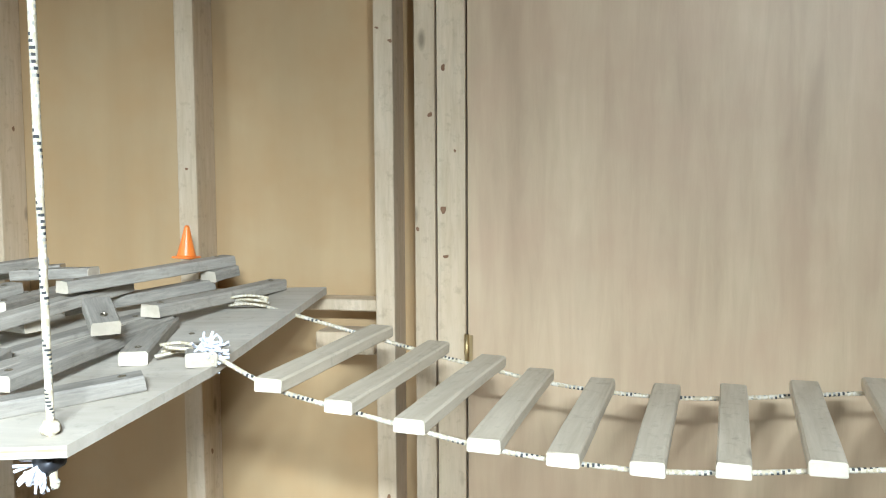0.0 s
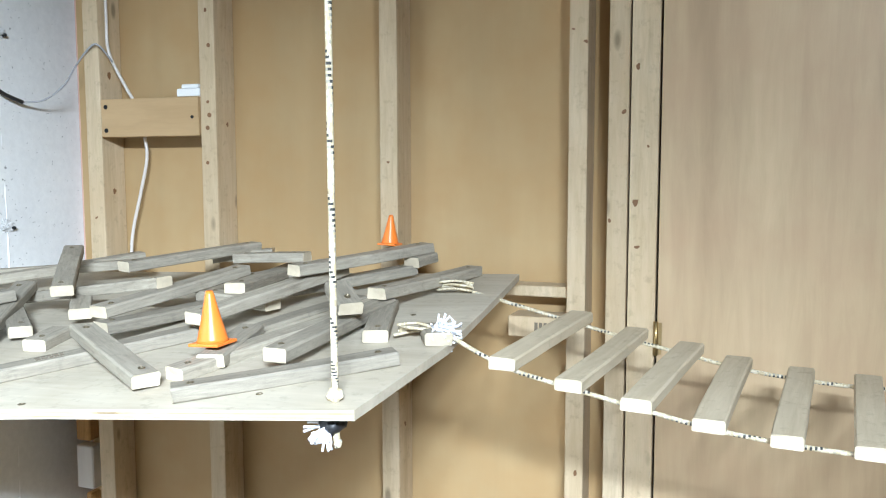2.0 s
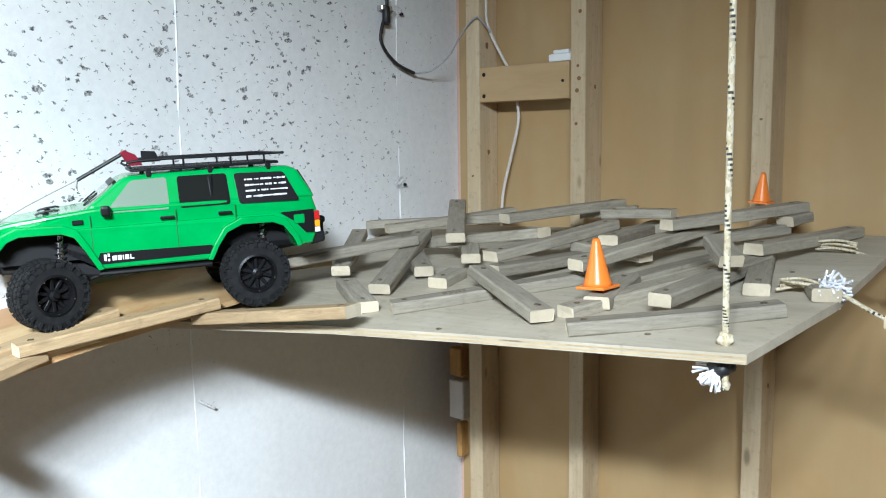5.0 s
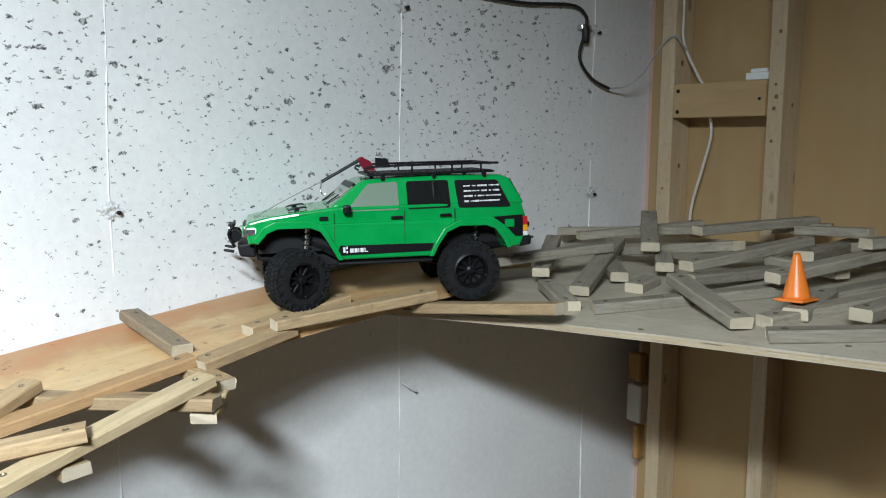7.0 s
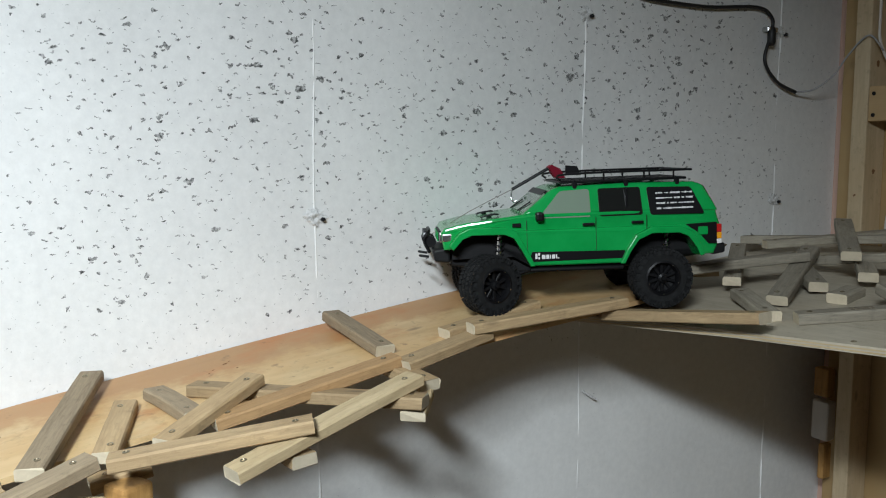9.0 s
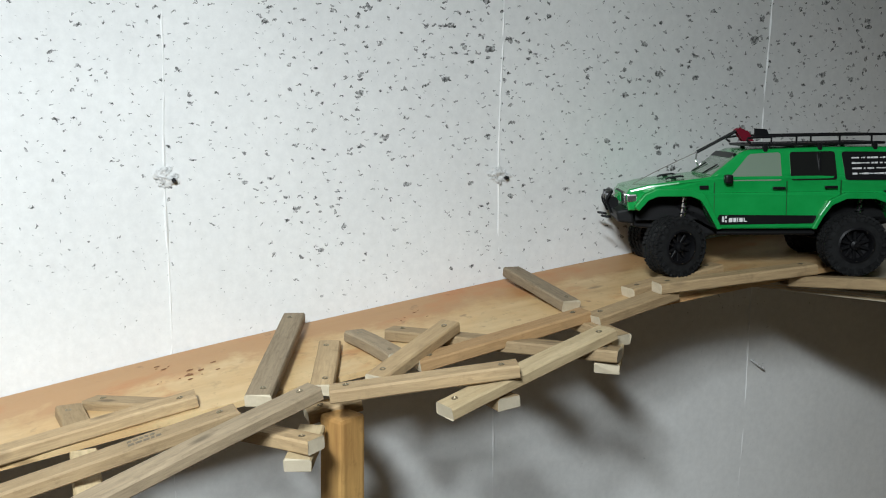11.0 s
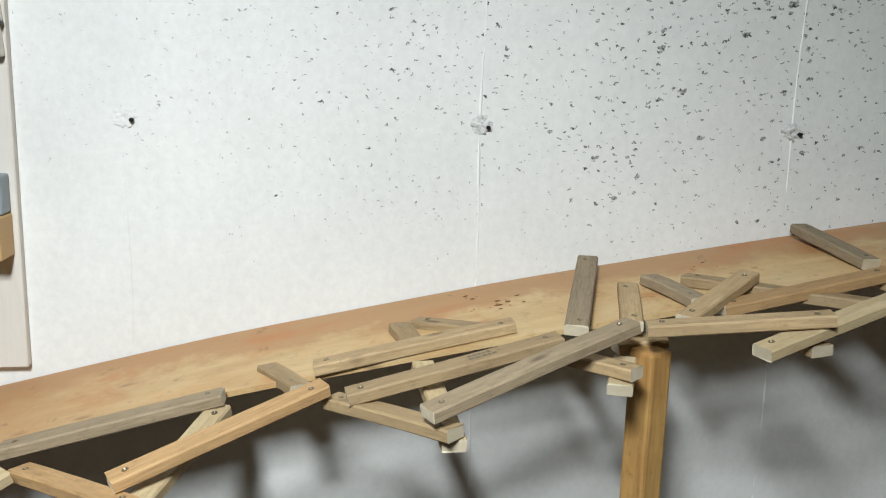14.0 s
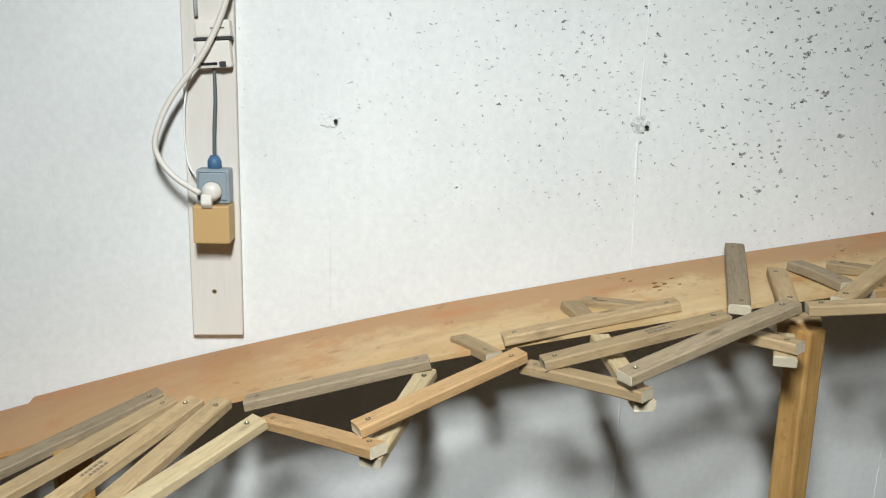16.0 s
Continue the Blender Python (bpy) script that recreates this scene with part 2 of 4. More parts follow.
_n.base(_n.ramp(_f, [(0.3, (0.007, 0.0072, 0.0075)), (0.7, (0.017, 0.0175, 0.018))]))
_n.bump(_f, 0.3, 0.001)
for dull in (RUBBER, BLACK, SATIN_BLACK):
    dull.node_tree.nodes["Principled BSDF"].inputs["Specular IOR Level"].default_value = 0.22
DARK_GLASS = material("tinted_window", (0.014, 0.015, 0.014), 0.08)
PALE_GLASS = material("cloudy_window", (0.33, 0.42, 0.33), 0.08)
PALE_GLASS.node_tree.nodes["Principled BSDF"].inputs["Transmission Weight"].default_value = 0.35
WHITE = material("white_plastic", (0.82, 0.82, 0.80), 0.45)
LETTER = material("white_print", (0.78, 0.78, 0.78), 0.6)
RED = material("red_metal", (0.26, 0.01, 0.03), 0.35, 0.5)
TAIL_RED = material("tail_lamp_red", (0.55, 0.02, 0.02), 0.2)
TAIL_AMBER = material("tail_lamp_amber", (0.9, 0.38, 0.02), 0.2)
DARK_STEEL = material("dark_plated_steel", (0.16, 0.16, 0.165), 0.3, 1.0)
CHROME = material("bright_metal", (0.60, 0.60, 0.60), 0.25, 1.0)
SCREW = material("screw_steel", (0.26, 0.22, 0.15), 0.4, 0.85)
ORANGE = material("orange_cone_plastic", (0.90, 0.23, 0.03), 0.35)
BLUE_GREY = material("blue_grey_box", (0.25, 0.30, 0.33), 0.5)
TAN_BOX = material("tan_box", (0.52, 0.33, 0.14), 0.6)
CABLE_BLACK = material("black_cable", (0.015, 0.015, 0.016), 0.5)
CABLE_GREY = material("grey_cable", (0.36, 0.36, 0.37), 0.5)
PAINTED_BOARD = wood("white_washed_board", (0.67, 0.62, 0.565), (0.73, 0.69, 0.64), "z", 16, 0.02, 0.7, False, patch=(0.63, 0.58, 0.52), streak=0.15)
IVORY = material("aged_ivory_plastic", (0.70, 0.65, 0.59), 0.45)
INK = material("faded_ink", (0.16, 0.13, 0.09), 0.8)
FRAY = material("frayed_white_fibre", (0.80, 0.81, 0.84), 0.9)


def rope_material():
    m = material("flecked_rope", (0.75, 0.68, 0.50), 0.85)
    n = Net(m)
    v = n.t.nodes.new("ShaderNodeTexCoord")
    w = n.node("ShaderNodeTexVoronoi", Scale=330.0)
    mp = n.t.nodes.new("ShaderNodeMapping")
    mp.inputs["Scale"].default_value = (1, 1, 0.55)
    n.link(v.outputs["Object"], mp.inputs["Vector"])
    n.link(mp.outputs[0], w.inputs["Vector"])
    s = n.t.nodes.new("ShaderNodeSeparateXYZ")
    n.link(w.outputs["Color"], s.inputs[0])
    n.base(n.ramp(s.outputs[0], [(0.2, (0.46, 0.38, 0.24)), (0.5, (0.58, 0.50, 0.33)), (0.8, (0.62, 0.56, 0.43))]))
    wv = n.noise(mp.outputs[0], 300, 2, 0.5)
    n.bump(wv, 0.6, 0.002)
    return m


ROPE = rope_material()
ROPE_BLACK = material("black_rope_yarn", (0.045, 0.044, 0.04), 0.85)
ROPE_MIXED = material("dotted_rope_yarn", (0.34, 0.32, 0.26), 0.85)


# ---- building helpers ----
def part(name, bm, mat, parent=None, label="", smooth=False):
    me = bpy.data.meshes.new(name)
    bmesh.ops.recalc_face_normals(bm, faces=bm.faces[:])
    bm.to_mesh(me)
    bm.free()
    for m in mat if isinstance(mat, (list, tuple)) else (mat,):
        me.materials.append(m)
    if smooth:
        for p in me.polygons:
            p.use_smooth = True
    ob = new(name, me)
    if parent is not None:
        ob.parent = parent
    if label:
        ob["label"] = label
    return ob


def thing(name, m, label, category, group="", kind=""):
    e = new(name)
    e.empty_display_size = 0.05
    e.matrix_basis = m
    return tagged(e, label, category, group, kind)


def box(x0, x1, y0, y1, z0, z1, bevel=0.0, seg=1, bm=None):
    own = bmesh.new()
    bmesh.ops.create_cube(own, size=1)
    for v in own.verts:
        v.co = Vector((x0 + (v.co.x + 0.5) * (x1 - x0), y0 + (v.co.y + 0.5) * (y1 - y0), z0 + (v.co.z + 0.5) * (z1 - z0)))
    if bevel:
        bmesh.ops.bevel(own, geom=own.edges[:], offset=bevel, segments=seg, affect="EDGES", profile=0.6)
    return merge(bm, own)


def merge(bm, own):
    if bm is None:
        return own
    me = bpy.data.meshes.new("tmp")
    own.to_mesh(me)
    own.free()
    bm.from_mesh(me)
    bpy.data.meshes.remove(me)
    return bm


def lathe(profile, seg=24, axis="z", bm=None, closed=False):
    """Turn (radius, height) pairs about an axis."""
    bm = bm or bmesh.new()
    rings = []
    for r, h in profile:
        ring = []
        for i in range(seg):
            a = 2 * math.pi * i / seg
            p = (r * math.cos(a), r * math.sin(a), h)
            if axis == "y":
                p = (p[0], p[2], p[1])
            elif axis == "x":
                p = (p[2], p[0], p[1])
            ring.append(bm.verts.new(p))
        rings.append(ring)
    pairs = list(zip(rings, rings[1:])) + ([(rings[-1], rings[0])] if closed else [])
    for a, b in pairs:
        for i in range(seg):
            bm.faces.new((a[i], a[(i + 1) % seg], b[(i + 1) % seg], b[i]))
    if not closed:
        bm.faces.new(rings[0])
        bm.faces.new(rings[-1])
    return bm


def tube(points, radius, seg=8, bm=None, smooth=3):
    """A round bar through points, its bends softened."""
    pts = [Vector(p) for p in points]
    if smooth > 1 and len(pts) > 2:
        out = []
        for i in range(len(pts) - 1):
            p0, p1, p2, p3 = pts[max(i - 1, 0)], pts[i], pts[i + 1], pts[min(i + 2, len(pts) - 1)]
            for k in range(smooth):
                u = k / smooth
                out.append(0.5 * (2 * p1 + (p2 - p0) * u + (2 * p0 - 5 * p1 + 4 * p2 - p3) * u * u + (3 * p1 - p0 - 3 * p2 + p3) * u ** 3))
        pts = out + [pts[-1]]
    bm = bm or bmesh.new()
    rings = []
    for i, p in enumerate(pts):
        d = (pts[min(i + 1, len(pts) - 1)] - pts[max(i - 1, 0)]).normalized()
        side = d.cross(Vector((0.31, 0.2, 0.93))).normalized()
        up = side.cross(d)
        rings.append([bm.verts.new(p + radius * (math.cos(2 * math.pi * k / seg) * side + math.sin(2 * math.pi * k / seg) * up)) for k in range(seg)])
    for a, b in zip(rings, rings[1:]):
        for k in range(seg):
            bm.faces.new((a[k], a[(k + 1) % seg], b[(k + 1) % seg], b[k]))
    bm.faces.new(rings[0])
    bm.faces.new(rings[-1])
    return bm


def prism(points, y0, y1, bm=None, bevel=0.0, seg=2):
    """An outline in x and z, drawn out along y."""
    own = bmesh.new()
    a = [own.verts.new((x, y0, z)) for x, z in points]
    b = [own.verts.new((x, y1, z)) for x, z in points]
    own.faces.new(a)
    own.faces.new(b[::-1])
    n = len(points)
    for i in range(n):
        own.faces.new((a[i], a[(i + 1) % n], b[(i + 1) % n], b[i]))
    bmesh.ops.recalc_face_normals(own, faces=own.faces[:])
    if bevel:
        sharp = [e for e in own.edges if len(e.link_faces) == 2 and e.calc_face_angle() > 0.5]
        bmesh.ops.bevel(own, geom=sharp, offset=bevel, segments=seg, affect="EDGES", profile=0.5)
    return merge(bm, own)


# ---- the room ----
def structure(name, bm, mat, label, category, parent=None):
    return tagged(part(name, bm, mat, parent), label, category, "", "structure")


floor = structure("floor", box(-0.25, 4.5, -6.0, 0.2, -0.1, 0.0), GREY_FLOOR, "unseen concrete basement floor, dark brown-grey to dim bounced light", "floor")
ceiling = structure("ceiling", box(-0.25, 4.5, -6.0, 0.2, 2.46, 2.56), UNSEEN_BROWN, "plain unseen ceiling over the basement room, dark brown to dim bounced light", "ceiling")
wall_west = structure("wall_west", box(-0.2, 0.0, -6.0, 0.2, 0.0, 2.46), CONCRETE, "white painted concrete wall with air holes and form seams", "wall")
wall_east = structure("wall_east", box(4.3, 4.5, -6.0, 0.2, 0.0, 2.46), UNSEEN_BROWN, "plain unseen wall closing the room, dark brown to dim bounced light", "wall")
wall_south = structure("wall_south", box(0.0, 4.3, -6.0, -5.85, 0.0, 2.46), UNSEEN_BROWN, "plain unseen wall closing the room, dark brown to dim bounced light", "wall")
wall_north = structure("wall_north", box(0.0545, 4.3, 0.082, 0.2, 0.0, 2.46), SHEATHING, "open stud wall backed with brown fibre sheathing", "wall")

# sheathing boards behind the studs
for i, (a, b) in enumerate(((0.0545, 0.452), (0.456, 0.857), (0.861, 1.222), (1.226, 4.29))):
    part("panel", box(a, b, 0.0705, 0.0805, 0.003, 2.457, 0.001), SHEATHING, wall_north)

# studs
for a, b in ((0.136, 0.177), (0.434, 0.472), (0.840, 0.877), (1.206, 1.240), (1.276, 1.3115), (1.3145, 1.3625), (2.0, 2.038), (2.4, 2.438), (2.8, 2.838), (3.2, 3.238), (3.6, 3.638), (4.0, 4.038)):
    part("stud", box(a, b, 0.0 if a < 1.99 else 0.012, 0.070, 0.003, 2.457, 0.003, 2), STUD, wall_north)
part("plywood_sheet", box(1.367, 2.585, -0.003, 0.010, 0.003, 2.457, 0.001), PANEL_PLY, wall_north)
part("plywood_sheet", box(2.588, 3.806, -0.003, 0.010, 0.003, 2.457, 0.001), PANEL_PLY, wall_north)
part("foam_fill", box(0.0006, 0.0538, 0.124, 0.199, 0.003, 2.457, 0.001), PINK_FOAM, wall_west, "edge of pink insulating foam")
for x0, x1, z0, z1, mat in ((0.058, 0.098, 0.982, 1.055, POST_WOOD), (0.056, 0.104, 0.868, 0.970, PAINTED_BOARD), (0.080, 0.097, 0.766, 0.858, POST_WOOD)):
    part("scrap_block", box(x0, x1, 0.012, 0.044, z0, z1, 0.003), mat, wall_north)
part("nogging", box(1.10, 1.2045, -0.010, 0.060, 1.300, 1.338, 0.002), STUD, wall_north)
for k in range(6):
    part("print_bar", box(1.150 + k * 0.0085, 1.156 + k * 0.0085, -0.0108, -0.0098, 1.312 + 0.004 * (k % 2), 1.328), INK, wall_north)
part("nogging", box(0.8785, 1.2045, 0.012, 0.0695, 1.372, 1.392, 0.002), STUD, wall_north)

# knots, the door's hinge and ink on the rough timber
KNOT = material("pine_knot", (0.20, 0.10, 0.04), 0.6)
for x, z, r in ((1.325, 1.781, 0.006), (1.325, 1.548, 0.0075), (1.330, 1.470, 0.007), (1.303, 1.705, 0.007), (1.213, 1.85, 0.006), (1.236, 1.828, 0.0065), (1.281, 1.516, 0.005), (1.226, 1.05, 0.006), (1.345, 1.645, 0.004), (0.154, 1.50, 0.006), (0.452, 1.93, 0.006), (0.858, 1.62, 0.005)):
    bm = lathe([(r, 0.0), (r * 0.9, 0.0006), (r * 0.4, 0.0004)], 10, "y")
    for v in bm.verts:
        q = 0.62 + 0.5 * noise.noise(Vector((v.co.x, v.co.z, x * 9 + z * 31)) * 160)
        v.co = Vector((v.co.x * q, -v.co.y, v.co.z * q * (1.0 + 0.5 * math.sin(z * 50))))
    part("knot", bm, KNOT, wall_north).location = (x, 0.0, z)
for x, y, z, r in ((0.1772, 0.030, 1.812, 0.009), (0.1772, 0.034, 1.557, 0.008), (0.4722, 0.040, 1.700, 0.006), (0.1772, 0.028, 1.12, 0.007), (0.8772, 0.030, 1.10, 0.006)):
    bm = lathe([(r, 0.0), (r * 0.9, 0.0006), (r * 0.4, 0.0004)], 12, "x")
    for v in bm.verts:
        q = 0.75 + 0.4 * noise.noise(Vector((v.co.y, v.co.z, x * 9 + z * 31)) * 150)
        v.co = Vector((v.co.x, v.co.y * q * 0.8, v.co.z * q * 1.2))
    part("knot", bm, KNOT, wall_north).location = (x, y, z)
hinge = thing("door_hinge", pose(1.3655, -0.006, 1.312), "slim brass-coloured hinge on the plywood door edge", "hinge")
part("barrel", lathe([(0.004, -0.03), (0.004, 0.03)], 12), material("dull_brass", (0.42, 0.30, 0.13), 0.4, 0.9), hinge, "", True)
part("leaf", box(0.003, 0.010, 0.0005, 0.0028, -0.028, 0.028), material("dull_brass_leaf", (0.40, 0.29, 0.14), 0.45, 0.9), hinge)

# casting seams and their lumps on the concrete
for k, y in enumerate((-0.10, -0.70, -1.313, -1.914, -2.53)):
    rnd = random.Random(k)
    bm = bmesh.new()
    rows = []
    for j in range(110):
        z = 0.02 + j * 0.022
        w = 0.0018 + 0.0026 * rnd.random()
        h = max(-0.0004, 0.0030 * rnd.random() - 0.0003 + 0.0010 * math.sin(j * 0.23 + 2 * k))
        off = 0.002 * math.sin(j * 0.31 + k) + 0.0006 * rnd.random()
        h = h * 0.25 if y < -2.2 else h
        rows.append([bm.verts.new((-0.001, y + off - w, z)), bm.verts.new((h, y + off, z)), bm.verts.new((-0.001, y + off + w, z))])
    for a, b in zip(rows, rows[1:]):
        for i in range(2):
            bm.faces.new((a[i], a[i + 1], b[i + 1], b[i]))
    part("casting_seam", bm, SEAM_WHITE if y > -2.2 else CONCRETE, wall_west)
    for z in (1.485, 1.897, 2.31):
        bm = bmesh.new()
        bmesh.ops.create_icosphere(bm, subdivisions=4, radius=1)
        for v in bm.verts:
            f = 0.75 + 0.7 * noise.noise(v.co * 2.1 + Vector((k * 3.1, z * 7, 0))) + 0.28 * noise.noise(v.co * 6.3 + Vector((z, k, 3)))
            v.co = Vector((max(-0.3, v.co.x) * (0.006 if y > -2.2 else 0.003) * f, v.co.y * 0.021 * f, v.co.z * 0.017 * f))
        lump = part("tie_patch", bm, ROUGH_CEMENT if y > -2.2 else CONCRETE, wall_west)
        lump.location = (0.001, y, z)
        bm = lathe([(0.0040, 0.0), (0.0038, 0.007), (0.0022, 0.009)], 7, "x")
        hole = part("tie_end", bm, BLACK, wall_west)
        hole.location = (0.003, y + 0.013, z - 0.005)


# ---- ropes, laths and boards ----
def zplat(x, y):
    return 1.343 + 0.035 * (x - 1.1) + 0.10 * (y + 0.72)


platform = thing("platform", pose(0, 0, 0), "raised plywood platform with pale worn face, hung from ropes", "platform")
bm = bmesh.new()
outline = [(0.004, -0.930), (0.30, -0.852), (0.52, -0.792), (0.75, -0.748), (1.118, -0.690), (1.140, -0.450), (1.130, -0.20), (1.12, -0.006), (0.6, -0.006), (0.004, -0.006)]
top = [bm.verts.new((x, y, zplat(x, y))) for x, y in outline]
low = [bm.verts.new((x, y, zplat(x, y) - 0.012)) for x, y in outline]
bm.faces.new(top)
bm.faces.new(low[::-1])
for i in range(len(outline)):
    j = (i + 1) % len(outline)
    bm.faces.new((top[i], top[j], low[j], low[i]))
part("sheet", bm, PLATFORM_PLY, platform)
# the front edge shows its plies
for dz in (0.003, 0.0075):
    bm = bmesh.new()
    for (x0, y0), (x1, y1) in zip(outline[:4], outline[1:5]):
        q = [bm.verts.new((x, y - 0.0008, zplat(x, y) - d)) for x, y, d in ((x0, y0, dz), (x1, y1, dz), (x1, y1, dz + 0.0022), (x0, y0, dz + 0.0022))]
        r = [bm.verts.new(v.co + Vector((0, 0.002, 0))) for v in q]
        bm.faces.new(q)
        bm.faces.new(r[::-1])
    part("ply_layer", bm, BARE, platform)
SCREW_MESH = bpy.data.meshes.new("screw")
bm = lathe([(0.0044, -0.002), (0.0046, 0.0006), (0.0032, 0.0010), (0.0020, -0.0004)], 10)
bm.to_mesh(SCREW_MESH)
bm.free()
SCREW_MESH.materials.append(SCREW)


def screw_at(parent, x, y, z):
    s = new("screw", SCREW_MESH)
    s.parent = parent
    s.location = (x, y, z)
    return s


for x, y in ((0.98, -0.66), (0.70, -0.74), (1.03, -0.30), (0.35, -0.82), (0.6, -0.6)):
    screw_at(platform, x, y, zplat(x, y))

LATH_COUNT = [0]


def lath_mesh(length, width, thick, mat, rnd):
    """A lath with eased edges, a slight warp and rough sawn ends; its top is at z = 0."""
    bm = bmesh.new()
    n = 7
    prof = [(-0.5, -0.17), (-0.44, 0.0), (0.44, 0.0), (0.5, -0.17), (0.5, -0.9), (0.46, -1.0), (-0.46, -1.0), (-0.5, -0.9)]
    warp, twist = rnd.uniform(-0.0015, 0.0015), rnd.uniform(-0.02, 0.02)
    rings = []
    for i in range(n):
        u = i / (n - 1)
        x = (u - 0.5) * length
        ring = []
        for a, b in prof:
            jag = rnd.uniform(-0.0012, 0.0012) if i in (0, n - 1) else 0
            y, z = a * width + rnd.uniform(-0.0004, 0.0004), b * thick + warp * math.sin(math.pi * u)
            ring.append(bm.verts.new((x + jag, y + warp * math.sin(2.2 * u), z + twist * (u - 0.5) * y)))
        rings.append(ring)
    for a, b in zip(rings, rings[1:]):
        for k in range(8):
            bm.faces.new((a[k], a[(k + 1) % 8], b[(k + 1) % 8], b[k]))
    for ring in (rings[0], rings[-1]):
        f = bm.faces.new(ring)
        f.material_index = 1
    return bm


def plank(a, b, mat, width=0.036, thick=0.018, screws=True, label="", group="laths heaped on the course"):
    LATH_COUNT[0] += 1
    rnd = random.Random(LATH_COUNT[0] * 7)
    a, b = Vector(a), Vector(b)
    d = (b - a).normalized()
    up = (Vector((0, 0, 1)) - d * d.z).normalized()
    side = up.cross(d)
    m = Matrix((d, side, up)).transposed().to_4x4()
    m.translation = (a + b) / 2
    length = (b - a).length
    ob = part("lath", lath_mesh(length, width * rnd.uniform(0.95, 1.05), thick, mat, rnd), (mat, END_GRAIN))
    ob.matrix_basis = m
    words = {"weathered_lath": "grey weathered wooden lath with eased edges", "pale_lath": "pale tan wooden lath screwed to the course", "brown_lath": "dull brown wooden lath lying across the ramp", "honey_lath": "reddish honey-coloured wooden lath, screwed down", "fresh_lath": "fresh pale yellow wooden lath with a rough sawn end"}
    tagged(ob, label or words[mat.name], "lath", group)
    if screws:
        for s in (-1, 1):
            if length > 0.1 or s < 0:
                screw_at(ob, s * (length / 2 - min(0.022, length * 0.3)), rnd.uniform(-0.005, 0.005), 0.0002)
    return ob


def stamp(ob, at):
    """Two rows of worn ink bars, as of a mill's mark that cannot be read."""
    rnd = random.Random(int(abs(at) * 1000) + 3)
    for row in (-1, 1):
        x = at
        for k in range(5):
            w = rnd.uniform(0.004, 0.008)
            part("print_bar", box(x, x + w, row * 0.0055 - 0.0028, row * 0.0055 + 0.0028, -0.0004, 0.0004), INK, ob)
            x += w + 0.002
    return ob


plank((0.884, -0.698, 1.356), (1.096, -0.528, 1.380), WEATHERED)
plank((0.840, -0.636, 1.360), (0.930, -0.340, 1.387), WEATHERED)
plank((0.962, -0.596, 1.385), (0.979, -0.287, 1.405), WEATHERED)
plank((0.974, -0.315, 1.424), (1.037, -0.020, 1.429), WEATHERED)
plank((1.034, -0.451, 1.386), (0.975, -0.274, 1.401), WEATHERED)
plank((0.998, -0.450, 1.422), (0.949, -0.400, 1.445), WEATHERED)
plank((0.764, -0.492, 1.402), (0.840, -0.168, 1.440), WEATHERED)
plank((0.864, -0.592, 1.369), (0.831, -0.442, 1.381), WEATHERED)
plank((0.830, -0.674, 1.360), (0.622, -0.555, 1.389), WEATHERED)
stamp(plank((0.566, -0.701, 1.344), (0.756, -0.438, 1.377), WEATHERED), -0.08)
plank((0.470, -0.633, 1.352), (0.325, -0.367, 1.413), WEATHERED)
plank((0.248, -0.723, 1.378), (0.378, -0.448, 1.412), WEATHERED)
plank((0.330, -0.592, 1.365), (0.130, -0.359, 1.400), WEATHERED)
plank((0.529, -0.715, 1.342), (0.379, -0.622, 1.352), WEATHERED)
plank((0.292, -0.864, 1.320), (0.594, -0.804, 1.359), PALE)
plank((0.461, -0.424, 1.418), (0.268, -0.190, 1.459), WEATHERED)
plank((0.136, -0.282, 1.403), (0.289, -0.020, 1.431), WEATHERED)
plank((0.473, -0.292, 1.444), (0.573, -0.020, 1.460), WEATHERED)
plank((0.314, -0.341, 1.389), (0.619, -0.368, 1.433), WEATHERED)
plank((0.598, -0.497, 1.403), (0.653, -0.194, 1.435), WEATHERED)
plank((0.620, -0.517, 1.383), (0.681, -0.272, 1.391), WEATHERED)
plank((0.460, -0.510, 1.366), (0.325, -0.399, 1.384), WEATHERED)
plank((0.530, -0.554, 1.358), (0.512, -0.480, 1.364), WEATHERED)
plank((0.646, -0.298, 1.404), (0.800, -0.330, 1.400), WEATHERED)
plank((0.716, -0.312, 1.420), (0.662, -0.020, 1.421), WEATHERED)
plank((0.815, -0.291, 1.451), (0.945, -0.020, 1.469), WEATHERED)
plank((0.936, -0.078, 1.446), (0.954, -0.027, 1.452), WEATHERED)
plank((0.504, -0.066, 1.438), (0.613, -0.020, 1.448), WEATHERED)
plank((0.146, -0.647, 1.357), (0.238, -0.535, 1.371), PALE)
plank((0.590, -0.113, 1.446), (0.736, -0.103, 1.452), WEATHERED)
plank((1.102, -0.405, 1.393), (1.129, -0.453, 1.389), WEATHERED)
plank((0.030, -0.235, 1.403), (0.375, -0.095, 1.428), WEATHERED)
plank((0.811, -0.430, 1.368), (0.890, -0.195, 1.392), WEATHERED)
plank((0.630, -0.164, 1.410), (0.729, -0.024, 1.430), WEATHERED)
plank((0.505, -0.433, 1.384), (0.455, -0.375, 1.396), WEATHERED, screws=False)
plank((0.775, -0.240, 1.410), (0.930, -0.060, 1.432), WEATHERED)
plank((0.284, -1.148, 1.320), (0.318, -0.850, 1.346), PALE)
plank((0.313, -1.287, 1.279), (0.277, -1.113, 1.308), PALE)
plank((0.232, -1.170, 1.303), (0.208, -0.967, 1.333), PALE)
plank((0.030, -1.296, 1.313), (0.236, -1.281, 1.287), BROWN)
plank((0.314, -1.584, 1.233), (0.292, -1.289, 1.285), HONEY)
